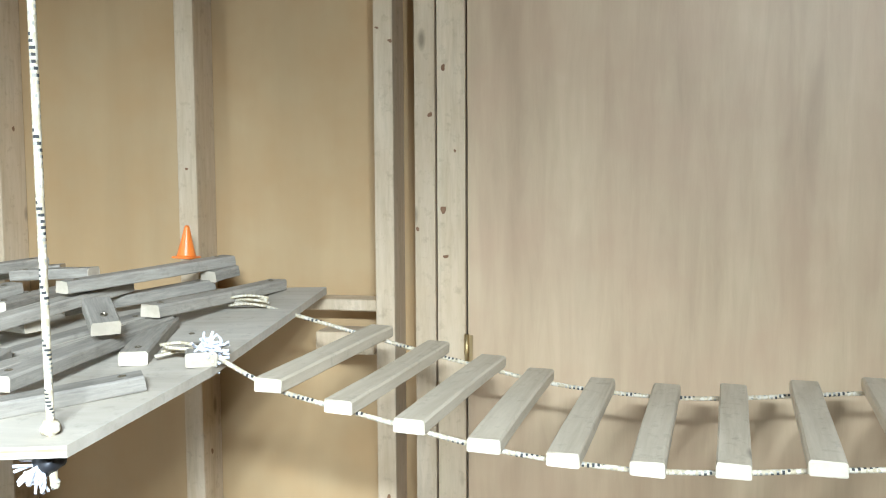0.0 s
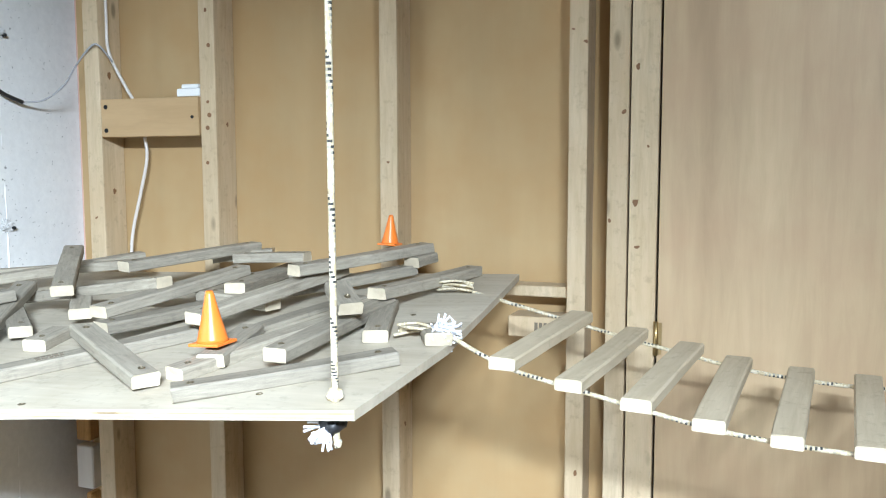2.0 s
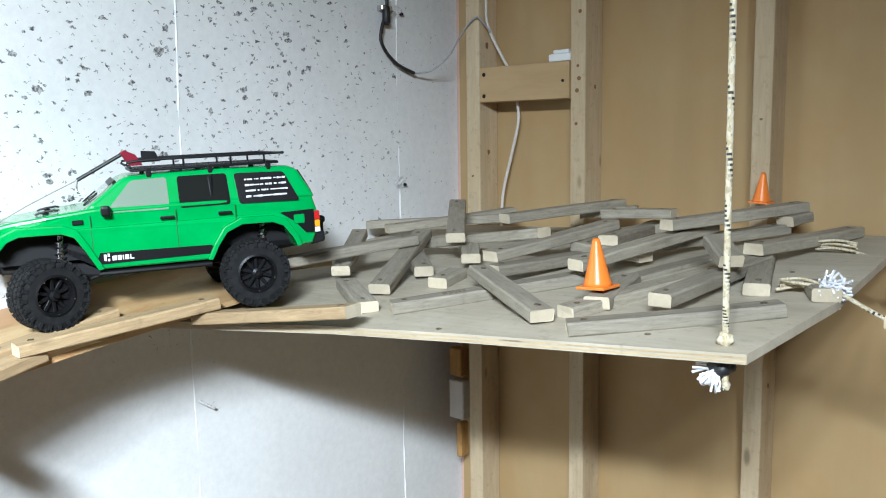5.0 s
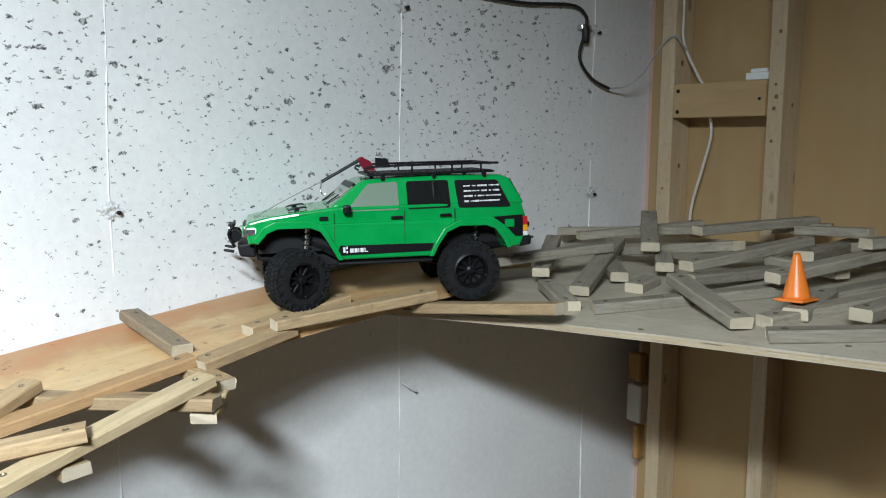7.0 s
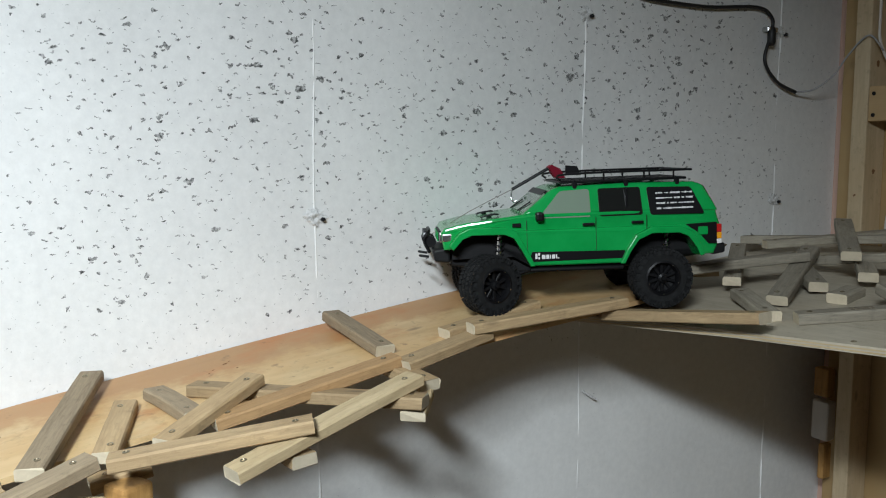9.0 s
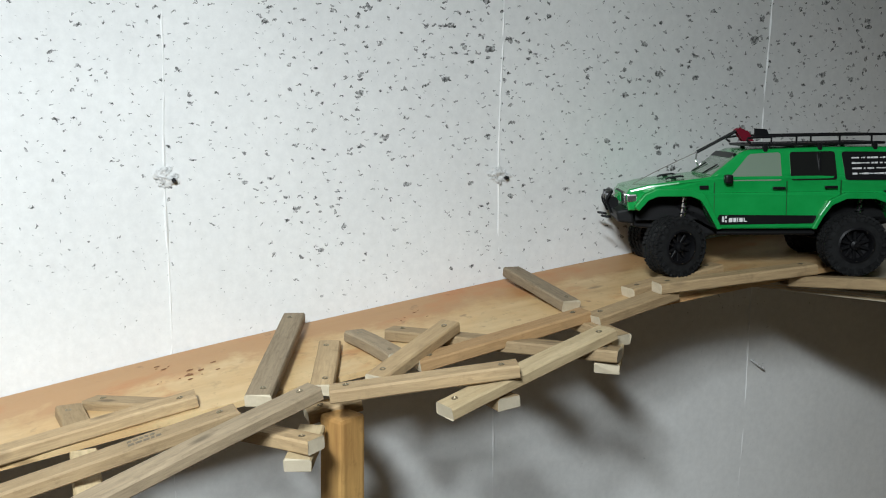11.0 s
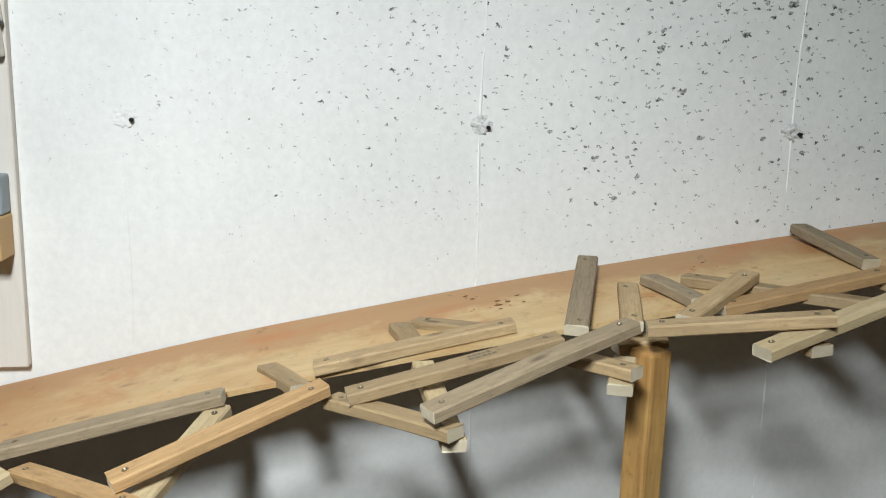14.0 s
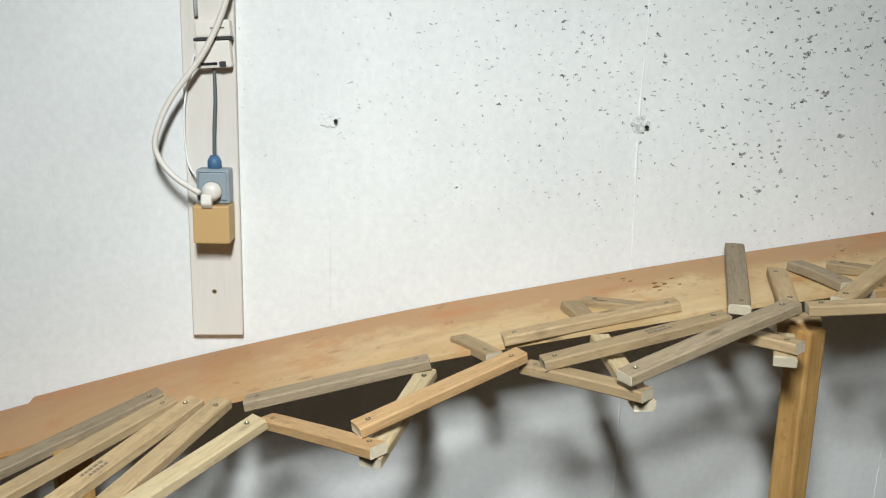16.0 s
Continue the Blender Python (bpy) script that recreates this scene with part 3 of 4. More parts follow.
plank((0.390, -1.732, 1.226), (0.458, -1.488, 1.259), PALE)
plank((0.481, -1.603, 1.217), (0.389, -1.304, 1.279), BARE)
plank((0.138, -1.632, 1.240), (0.277, -1.600, 1.234), BROWN)
plank((0.166, -1.579, 1.246), (0.427, -1.306, 1.255), PALE)
plank((0.379, -1.272, 1.262), (0.271, -1.289, 1.269), PALE)
plank((0.422, -1.324, 1.233), (0.364, -1.280, 1.248), BARE)
plank((0.243, -1.502, 1.270), (0.365, -1.663, 1.229), PALE)
plank((0.160, -1.677, 1.231), (0.323, -1.728, 1.210), PALE)
plank((0.037, -1.711, 1.252), (0.333, -1.819, 1.207), BROWN)
stamp(plank((0.511, -2.065, 1.153), (0.381, -1.750, 1.228), BROWN), 0.06)
plank((0.466, -1.501, 1.213), (0.417, -1.512, 1.215), PALE)
stamp(plank((0.384, -2.164, 1.130), (0.353, -1.850, 1.200), PALE), 0.02)
plank((0.255, -2.211, 1.128), (0.238, -1.894, 1.189), PALE)
plank((0.146, -2.067, 1.160), (0.227, -2.051, 1.152), PALE)
plank((0.131, -2.038, 1.162), (0.234, -1.918, 1.177), PALE)
plank((0.326, -1.856, 1.171), (0.442, -1.762, 1.177), PALE)
plank((0.448, -1.787, 1.155), (0.362, -1.750, 1.167), BARE)
plank((0.311, -1.748, 1.172), (0.310, -1.671, 1.184), PALE)
plank((0.286, -2.043, 1.139), (0.504, -2.026, 1.105), BARE)
plank((0.344, -2.183, 1.110), (0.511, -2.027, 1.126), PALE)
plank((0.483, -2.463, 1.060), (0.358, -2.194, 1.135), HONEY)
plank((0.348, -2.615, 1.017), (0.525, -2.428, 1.046), HONEY)
plank((0.298, -2.346, 1.081), (0.520, -2.439, 1.024), BARE)
plank((0.301, -2.657, 1.027), (0.293, -2.343, 1.100), BROWN)
plank((0.395, -2.619, 1.035), (0.655, -2.856, 0.959), BARE)
plank((0.293, -2.696, 1.025), (0.615, -2.845, 0.965), PALE)
stamp(plank((0.265, -2.746, 1.016), (0.561, -2.937, 0.944), PALE), 0.02)
plank((0.231, -2.795, 1.003), (0.468, -3.052, 0.915), PALE)
plank((0.176, -2.831, 0.994), (0.366, -3.123, 0.900), BROWN)
plank((0.194, -2.283, 1.107), (0.292, -2.229, 1.107), PALE)


def zramp_wall(y):
    ys = (-3.6, -3.15, -2.81, -2.36, -1.84, -1.38, -1.037, -0.676)
    zs = (0.77, 0.906, 0.998, 1.102, 1.2, 1.273, 1.323, 1.366)
    return float(np.interp(y, ys, zs))


def ramp_sheet(y0, y1, w0, w1, lift, mat, label):
    """A bent strip of plywood along the wall, sloping down."""
    bm = bmesh.new()
    n = 26
    rows = []
    for i in range(n + 1):
        y = y0 + (y1 - y0) * i / n
        w = w0 + (w1 - w0) * i / n
        z = sum(zramp_wall(y + k * 0.08) for k in (-1, 0, 1)) / 3 if y < -0.8 else zramp_wall(y)
        z += lift
        row = []
        for x in (0.003, w * 0.5, w):
            row.append((bm.verts.new((x, y, z - 0.08 * x)), bm.verts.new((x, y, z - 0.08 * x - 0.009))))
        rows.append(row)
    for p, q in zip(rows, rows[1:]):
        for k in range(2):
            bm.faces.new((p[k][0], p[k + 1][0], q[k + 1][0], q[k][0]))
            bm.faces.new((p[k][1], q[k][1], q[k + 1][1], p[k + 1][1]))
        bm.faces.new((p[0][0], q[0][0], q[0][1], p[0][1]))
        bm.faces.new((p[2][0], p[2][1], q[2][1], q[2][0]))
    for row in (rows[0], rows[-1]):
        bm.faces.new((row[0][0], row[0][1], row[1][1], row[2][1], row[2][0], row[1][0]))
    ob = part("ramp_sheet", bm, mat)
    return tagged(ob, label, "ramp")


upper_sheet = ramp_sheet(-0.68, -3.13, 0.29, 0.24, 0.0, RAMP_PLY, "long bent plywood ramp sheet with orange-brown stains and painted shade along the wall")
STAIN = material("dried_brown_stain", (0.20, 0.085, 0.03), 0.7)
for centre_x, centre_y, count, spread in ((0.115, -1.885, 13, 0.030), (0.06, -1.93, 4, 0.012), (0.09, -1.50, 5, 0.02)):
    for k in range(count):
        rnd = random.Random(k * 13 + int(centre_y * -100))
        px, py = centre_x + rnd.gauss(0, spread * 0.6), centre_y + rnd.gauss(0, spread)
        r = 0.0018 + 0.0055 * rnd.random() ** 2
        bm = lathe([(r, 0.0), (r * 0.9, 0.0004), (r * 0.4, 0.0005)], 9)
        for v in bm.verts:
            q = 0.7 + 0.6 * noise.noise(Vector((v.co.x, v.co.y, k)) * 220)
            v.co = Vector((v.co.x * q * 0.7, v.co.y * q * 1.3, v.co.z))
        slope = (zramp_wall(py + 0.05) - zramp_wall(py - 0.05)) / 0.1
        for v in bm.verts:
            v.co.z += slope * v.co.y - 0.08 * v.co.x
        height = sum(zramp_wall(py + d * 0.08) for d in (-1, 0, 1)) / 3
        part("stain_spot", bm, STAIN, upper_sheet).location = (px, py, height - 0.08 * px + 0.0009)
ramp_sheet(-3.06, -3.62, 0.26, 0.26, -0.011, RAMP_PLY, "lower plywood ramp sheet, brown, tucked under the upper one")


def post(x, y, z1, lean_x, lean_y, wx, wy):
    ob = part("post", box(-wx / 2, wx / 2, -wy / 2, wy / 2, 0, z1, 0.006, 2), POST_WOOD)
    for v in ob.data.vertices:
        v.co.x += lean_x * (1 - v.co.z / z1)
        v.co.y += lean_y * (1 - v.co.z / z1)
    ob.matrix_basis = pose(x, y, 0, 0, 0, 28)
    return tagged(ob, "orange-brown wooden post holding up the ramp", "post", "posts under the ramp")


post(0.345, -1.703, 1.172, 0.0, 0.0, 0.046, 0.046)
post(0.300, -2.95, 0.93, 0.0, 0.0, 0.062, 0.058)


# ---- ropes ----
def rope(points, radius, label, smooth=4):
    """A braided rope: cream, with ticks of black yarn that wind round it."""
    pts = [Vector(p) for p in points]
    fine = []
    for i in range(len(pts) - 1):
        p0, p1, p2, p3 = pts[max(i - 1, 0)], pts[i], pts[i + 1], pts[min(i + 2, len(pts) - 1)]
        steps = max(2, int((p2 - p1).length / 0.0028))
        for k in range(steps):
            u = k / steps
            fine.append(0.5 * (2 * p1 + (p2 - p0) * u + (2 * p0 - 5 * p1 + 4 * p2 - p3) * u * u + (3 * p1 - p0 - 3 * p2 + p3) * u ** 3))
    bm = tube(fine + [pts[-1]], radius, 12, None, 1)
    bm.faces.index_update()
    for f in bm.faces:
        if len(f.verts) == 4:
            i, k = divmod(f.index, 12)
            turn = (k / 12 - i / 24 + 0.07 * math.sin(i * 0.37)) % 1.0
            if turn < 0.34 and i % 2:
                f.material_index = 1 if turn < 0.2 else 2
            elif 0.58 < turn < 0.66 and i % 3 == 0:
                f.material_index = 2
    return tagged(part("rope", bm, (ROPE, ROPE_BLACK, ROPE_MIXED), None, "", True), label, "rope", "ropes of the course")


def tassel(parent, origin, down, count, length, seed, spread=0.6):
    """A loose brush of frayed strands."""
    rnd = random.Random(seed)
    bm = bmesh.new()
    o, d = Vector(origin), Vector(down).normalized()
    for i in range(count):
        w = Vector((rnd.gauss(0, 1), rnd.gauss(0, 1), rnd.gauss(0, 1))) * spread * 0.5
        e = (d + w).normalized()
        l = length * rnd.uniform(0.6, 1.1)
        bend = Vector((rnd.gauss(0, 1), rnd.gauss(0, 1), rnd.gauss(0, 1))) * length * 0.12
        tube([o, o + e * l * 0.5 + bend, o + e * l], 0.0017, 4, bm, 2)
    return part("frayed_end", bm, FRAY, parent, "white frayed rope strands")


def knot(parent, origin, r, mat, seed):
    bm = bmesh.new()
    bmesh.ops.create_icosphere(bm, subdivisions=3, radius=r)
    for v in bm.verts:
        v.co *= 1 + 0.35 * noise.noise(v.co * (1.6 / r) + Vector((seed, 0, 0)))
        v.co += Vector(origin)
    return part("knot", bm, mat, parent, "", True)


ROPE_X, ROPE_Y = 1.083, -0.667
hang = rope([(ROPE_X + 0.004, ROPE_Y, 1.30), (ROPE_X, ROPE_Y, 1.36), (ROPE_X - 0.002, ROPE_Y, 1.9), (ROPE_X, ROPE_Y, 2.46)], 0.0040, "cream rope with black flecks holding the platform corner", 2)
knot(hang, (ROPE_X, ROPE_Y, 1.355), 0.0095, ROPE, 2)
knot(hang, (ROPE_X - 0.004, ROPE_Y + 0.002, 1.322), 0.014, CABLE_BLACK, 5)
tassel(hang, (ROPE_X - 0.008, ROPE_Y - 0.004, 1.318), (-0.55, -0.1, -0.8), 46, 0.026, 3, 0.7)

# the hanging bridge
NEAR = [(1.105, 1.385), (1.218, 1.360), (1.305, 1.339), (1.390, 1.321), (1.476, 1.304), (1.564, 1.294), (1.654, 1.290), (1.742, 1.294), (1.834, 1.303)]
for i in range(9):
    NEAR.append((1.834 + 0.091 * (i + 1), 1.303 + 0.006 * (i + 1) + 0.0022 * (i + 1) ** 2))
for i, (x, z) in enumerate(NEAR[1:]):
    twist = 0.045 if i < 3 else 0.03
    plank((x, -0.462, z + 0.004), (x + twist, -0.152, z + 0.018), WORN, 0.038, 0.017, False, "pale worn wooden slat of the rope bridge", "slats of the rope bridge")
near_rope = rope([(1.09, -0.38, 1.386), (1.13, -0.43, 1.384)] + [(x, -0.444, z - 0.012) for x, z in NEAR[1:]] + [(2.9, -0.44, 1.62), (4.29, -0.44, 2.30)], 0.0030, "cream rope with black flecks carrying the bridge slats", 3)
tassel(near_rope, (1.118, -0.425, 1.388), (0.5, -0.35, -0.1), 60, 0.034, 8, 0.8)
knot(near_rope, (1.122, -0.425, 1.387), 0.013, FRAY, 4)
far_rope = rope([(1.04, -0.14, 1.405), (1.09, -0.155, 1.398)] + [(x + 0.035, -0.168, z + 0.002) for x, z in NEAR[1:]] + [(2.95, -0.168, 1.62), (4.29, -0.168, 2.30)], 0.0030, "cream rope with black flecks carrying the bridge slats", 3)
# the rope's loose ends, whipped on the platform
for seed, (x, y) in enumerate(((1.085, -0.425), (1.05, -0.16))):
    rnd = random.Random(seed + 40)
    bm = bmesh.new()
    for k in range(5):
        z = zplat(x, y) + 0.006 + 0.003 * k
        tube([(x + 0.03, y + rnd.uniform(-0.01, 0.01), z), (x, y + rnd.uniform(-0.018, 0.018), z + 0.004), (x - 0.03, y + rnd.uniform(-0.012, 0.012), z)], 0.0024, 5, bm, 3)
    tagged(part("rope_lashing", bm, ROPE, None, "", True), "bunched lashing of flecked rope on the platform edge", "rope", "ropes of the course")


# ---- cones ----
def cone(x, y, z, height, lean=0.0):
    t = thing("traffic_cone", pose(x, y, z, 0, lean, 0), "small orange plastic traffic cone with a square foot", "cone", "toy cones")
    r = height * 0.27
    part("foot", box(-r * 1.18, r * 1.18, -r * 1.18, r * 1.18, 0, height * 0.06, height * 0.02, 2), ORANGE, t)
    part("shell", lathe([(r * 1.1, height * 0.05), (r * 1.02, height * 0.12), (r * 0.62, height * 0.55), (r * 0.30, height * 0.94), (r * 0.22, height), (r * 0.12, height * 0.985)], 28), ORANGE, t, "", True)
    for k in range(2):
        part("print_bar", box(r * 0.55, r * 0.62, -r * 0.3, r * 0.3, height * (0.2 + 0.07 * k), height * (0.235 + 0.07 * k)), INK, t).rotation_euler = (0, 0, radians(-50))
    return t


cone(0.848, -0.562, 1.3755, 0.072, -3)
cone(0.884, -0.055, 1.466, 0.056, 3)


# ---- wiring on the stud wall and the concrete ----
block = tagged(part("blocking", box(0.183, 0.4335, -0.006, 0.034, 1.676, 1.757, 0.002, 2), BLOCK), "honey-coloured wooden block screwed between two studs", "wood block")
for x, z in ((0.196, 1.74), (0.196, 1.69)):
    part("screw", lathe([(0.0050, -0.001), (0.0048, 0.0008), (0.0030, 0.0002)], 10, "y"), BLACK, block).matrix_basis = pose(x, -0.0066, z, 0, 0, 180)
part("screw", lathe([(0.0036, -0.001), (0.0034, 0.0008), (0.0020, 0.0002)], 10, "y"), BLACK, block).matrix_basis = pose(0.418, -0.0066, 1.715, 0, 0, 180)
for dx, z, r in ((0.0, 1.745, 0.0035), (0.003, 1.718, 0.0052), (-0.002, 1.692, 0.0050), (0.005, 1.86, 0.0045), (-0.004, 1.62, 0.0040)):
    part("nail_hole", lathe([(r, -0.001), (r * 0.95, 0.0005), (r * 0.5, 0.0002)], 9, "y"), KNOT, wall_north).matrix_basis = pose(0.453 + dx, -0.0003, z, 0, 0, 180)
clip = thing("junction_box", pose(0.395, 0.02, 1.758), "small white plastic junction box resting on the block", "junction box")
part("body", box(-0.022, 0.036, -0.016, 0.016, 0, 0.017, 0.003, 2), WHITE, clip)
part("lid", box(-0.012, 0.030, -0.013, 0.013, 0.0172, 0.026, 0.003, 2), WHITE, clip)


def cable(points, r, mat, label):
    return tagged(part("cable", tube(points, r, 8, None, 6), mat, None, "", True), label, "cable")


cable([(0.183, 0.020, 2.45), (0.1825, 0.022, 2.1), (0.182, 0.022, 1.93), (0.186, 0.022, 1.86), (0.215, 0.034, 1.79), (0.236, 0.036, 1.757)], 0.0036, IVORY, "white plastic cable running down to the block")
cable([(0.262, 0.036, 1.676), (0.266, 0.036, 1.63), (0.245, 0.036, 1.55), (0.222, 0.036, 1.47), (0.215, 0.036, 1.40), (0.21, 0.04, 1.2)], 0.0036, IVORY, "white plastic cable hanging below the block")
cable([(0.012, -0.62, 1.955), (0.012, -0.53, 1.940), (0.012, -0.36, 1.936), (0.012, -0.20, 1.948), (0.014, -0.150, 1.930), (0.014, -0.145, 1.896), (0.014, -0.166, 1.825), (0.014, -0.12, 1.775), (0.02, -0.060, 1.752)], 0.0042, CABLE_BLACK, "black cable clipped along the concrete wall")
cable([(0.02, -0.060, 1.752), (0.05, -0.03, 1.758), (0.09, -0.012, 1.790), (0.12, -0.008, 1.83), (0.16, -0.008, 1.868), (0.185, -0.008, 1.872), (0.196, 0.02, 1.84)], 0.0022, CABLE_GREY, "thin grey wire looping from the cable to the stud")
bracket = tagged(part("cable_clip", box(0.0, 0.02, -0.165, -0.130, 1.893, 1.905, 0.002), CHROME), "small metal clip holding the black cable", "clip")
plug = thing("cable_joint", pose(0.016, -0.148, 1.885), "black inline cable joint hanging on the wall", "connector")
part("sleeve", lathe([(0.006, -0.025), (0.010, -0.018), (0.010, 0.012), (0.006, 0.02)], 12), CABLE_BLACK, plug, "", True)

board = tagged(part("backing_board", box(0.001, 0.020, -2.803, -2.704, 1.048, 2.44, 0.002, 1), PAINTED_BOARD), "pale vertical backing board fixed to the concrete wall", "board")
screw_at(board, 0.0204, -2.757, 1.14).rotation_euler = (0, radians(90), 0)
switch = thing("switch_box", pose(0.020, -2.739, 1.62, 4, 0, 0), "ivory plastic switch box held by a black strap", "switch")
part("body", box(0, 0.026, -0.034, 0.030, -0.044, 0.006, 0.004, 2), IVORY, switch)
part("cover", box(0, 0.031, -0.031, 0.034, 0.0115, 0.042, 0.004, 2), IVORY, switch)
part("strap", box(0.002, 0.0285, -0.035, 0.035, 0.006, 0.0115, 0.001), CABLE_BLACK, switch, "black strap")
part("slot", box(0.0262, 0.0275, -0.026, 0.004, -0.0385, -0.0335), BLACK, switch)
part("terminal", box(0.0262, 0.0300, 0.008, 0.020, -0.0430, -0.0325, 0.001), DARK_STEEL, switch, "small steel terminal screw")
part("label_bar", box(0.0312, 0.0316, -0.002, 0.024, 0.026, 0.029), INK, switch)
outlet = thing("outlet_box", pose(0.020, -2.745, 1.357), "blue-grey steel outlet box with a white plug", "outlet")
part("body", box(0, 0.042, -0.031, 0.031, -0.034, 0.032, 0.005, 3), BLUE_GREY, outlet)
part("gland", lathe([(0.010, 0.030), (0.013, 0.034), (0.013, 0.046), (0.008, 0.056)], 14), material("blue_gland", (0.05, 0.13, 0.24), 0.5), outlet, "blue cable gland", True).location = (0.02, 0, 0)
part("plug", lathe([(0.018, 0.0), (0.018, 0.016), (0.013, 0.024), (0.006, 0.026)], 16, "x"), IVORY, outlet, "white round plug", True).location = (0.042, 0.0, -0.008)
part("plug_tail", prism([(0.052, -0.010), (0.070, -0.012), (0.074, -0.030), (0.064, -0.040), (0.054, -0.032)], -0.018, 0.002, None, 0.003, 2), IVORY, outlet)
part("cover_plate", box(0.0422, 0.0436, -0.026, 0.026, -0.026, 0.027, 0.003, 2), BLUE_GREY, outlet)
cover = thing("adapter_box", pose(0.020, -2.747, 1.288), "tan cardboard-coloured box under the outlet", "box")
part("body", box(0.0, 0.062, -0.034, 0.034, -0.038, 0.034, 0.003, 2), TAN_BOX, cover)
cable([(0.04, -2.745, 1.41), (0.038, -2.744, 1.46), (0.034, -2.741, 1.52), (0.030, -2.742, 1.575)], 0.0034, material("mottled_cable", (0.10, 0.11, 0.12), 0.5), "mottled dark cable between switch and outlet box")
cable([(0.06, -2.69, 1.80), (0.058, -2.71, 1.70), (0.06, -2.752, 1.607), (0.065, -2.815, 1.52), (0.07, -2.842, 1.46), (0.07, -2.845, 1.42), (0.075, -2.815, 1.378), (0.085, -2.765, 1.347)], 0.0055, IVORY, "thick white cable looping down to the plug")
cable([(0.03, -2.778, 1.60), (0.03, -2.80, 1.50), (0.03, -2.797, 1.40), (0.06, -2.77, 1.37)], 0.002, WHITE, "thin white cord beside the outlet box")
cable([(0.03, -2.772, 2.44), (0.03, -2.776, 1.9), (0.03, -2.772, 1.67)], 0.004, CABLE_GREY, "grey cable running down the backing board")


# ---- the model car ----
def wheel(parent, x, y, z, steer, out):
    """out: +1 when the wheel's face looks along +y."""
    hub = new("wheel")
    hub.parent = parent
    hub.matrix_basis = pose(x, y, z, 0, 0, steer + (0 if out > 0 else 180))
    R, W = 0.0550, 0.044
    carcass = lathe([(0.030, -W / 2), (0.043, -W / 2), (0.0508, -W * 0.44), (0.0528, -W * 0.25), (0.0531, 0), (0.0528, W * 0.25), (0.0508, W * 0.44), (0.043, W / 2), (0.030, W / 2)], 44, "y", None, True)
    rnd = random.Random(5)
    for i in range(40):
        a = 2 * math.pi * i / 40
        for row, (yy, wid) in enumerate(((-0.0175, 0.0088), (-0.006, 0.0088), (0.006, 0.0088), (0.0175, 0.0088))):
            b = a + (0.5 if row % 2 else 0.0) * 2 * math.pi / 40 + rnd.uniform(-0.01, 0.01)
            own = box(-0.0036, 0.0036, yy - wid / 2, yy + wid / 2, 0.0508, R, 0.0006)
            bmesh.ops.rotate(own, verts=own.verts[:], cent=(0, yy, 0.053), matrix=Matrix.Rotation(0.35 * (1 if row in (0, 3) else -1) * (1 if row < 2 else -1), 3, "Z"))
            bmesh.ops.rotate(own, verts=own.verts[:], cent=(0, 0, 0), matrix=Matrix.Rotation(b, 3, "Y"))
            merge(carcass, own)
        for s in (-1, 1):
            if i % 2 == 0:
                own = box(-0.003, 0.003, s * W / 2 - 0.0016, s * W / 2 + 0.0016, 0.0435, 0.0520, 0.0005)
                bmesh.ops.rotate(own, verts=own.verts[:], cent=(0, 0, 0), matrix=Matrix.Rotation(a, 3, "Y"))
                merge(carcass, own)
    part("tyre", carcass, RUBBER, hub, "knobbly black rubber tyre", False)
    rim = lathe([(0.0305, -W * 0.45), (0.031, W * 0.42), (0.0325, W * 0.50), (0.029, W * 0.53), (0.0265, W * 0.40), (0.0255, W * 0.18), (0.009, W * 0.10), (0.009, -W * 0.45)], 32, "y", None, True)
    for i in range(10):
        a = 2 * math.pi * i / 10
        own = box(-0.0028, 0.0028, W * 0.10, W * 0.30, 0.008, 0.0262, 0.0008)
        bmesh.ops.rotate(own, verts=own.verts[:], cent=(0, 0, 0), matrix=Matrix.Rotation(a, 3, "Y"))
        merge(rim, own)
    part("rim", rim, SATIN_BLACK, hub, "black ten-spoke wheel rim")
    part("hub_cap", lathe([(0.009, W * 0.1), (0.0085, W * 0.42), (0.004, W * 0.46), (0.0035, W * 0.56)], 12, "y"), SATIN_BLACK, hub)
    for i in range(10):
        a = 2 * math.pi * (i + 0.5) / 10
        bolt = lathe([(0.0011, 0), (0.0011, 0.0016)], 6, "y")
        bmesh.ops.translate(bolt, verts=bolt.verts[:], vec=(0.0285 * math.cos(a), W * 0.515, 0.0285 * math.sin(a)))
        part("bolt", bolt, CHROME if i % 2 else SATIN_BLACK, hub)
    return hub


GAP = material("deep_green_gap", (0.003, 0.10, 0.02), 0.5)


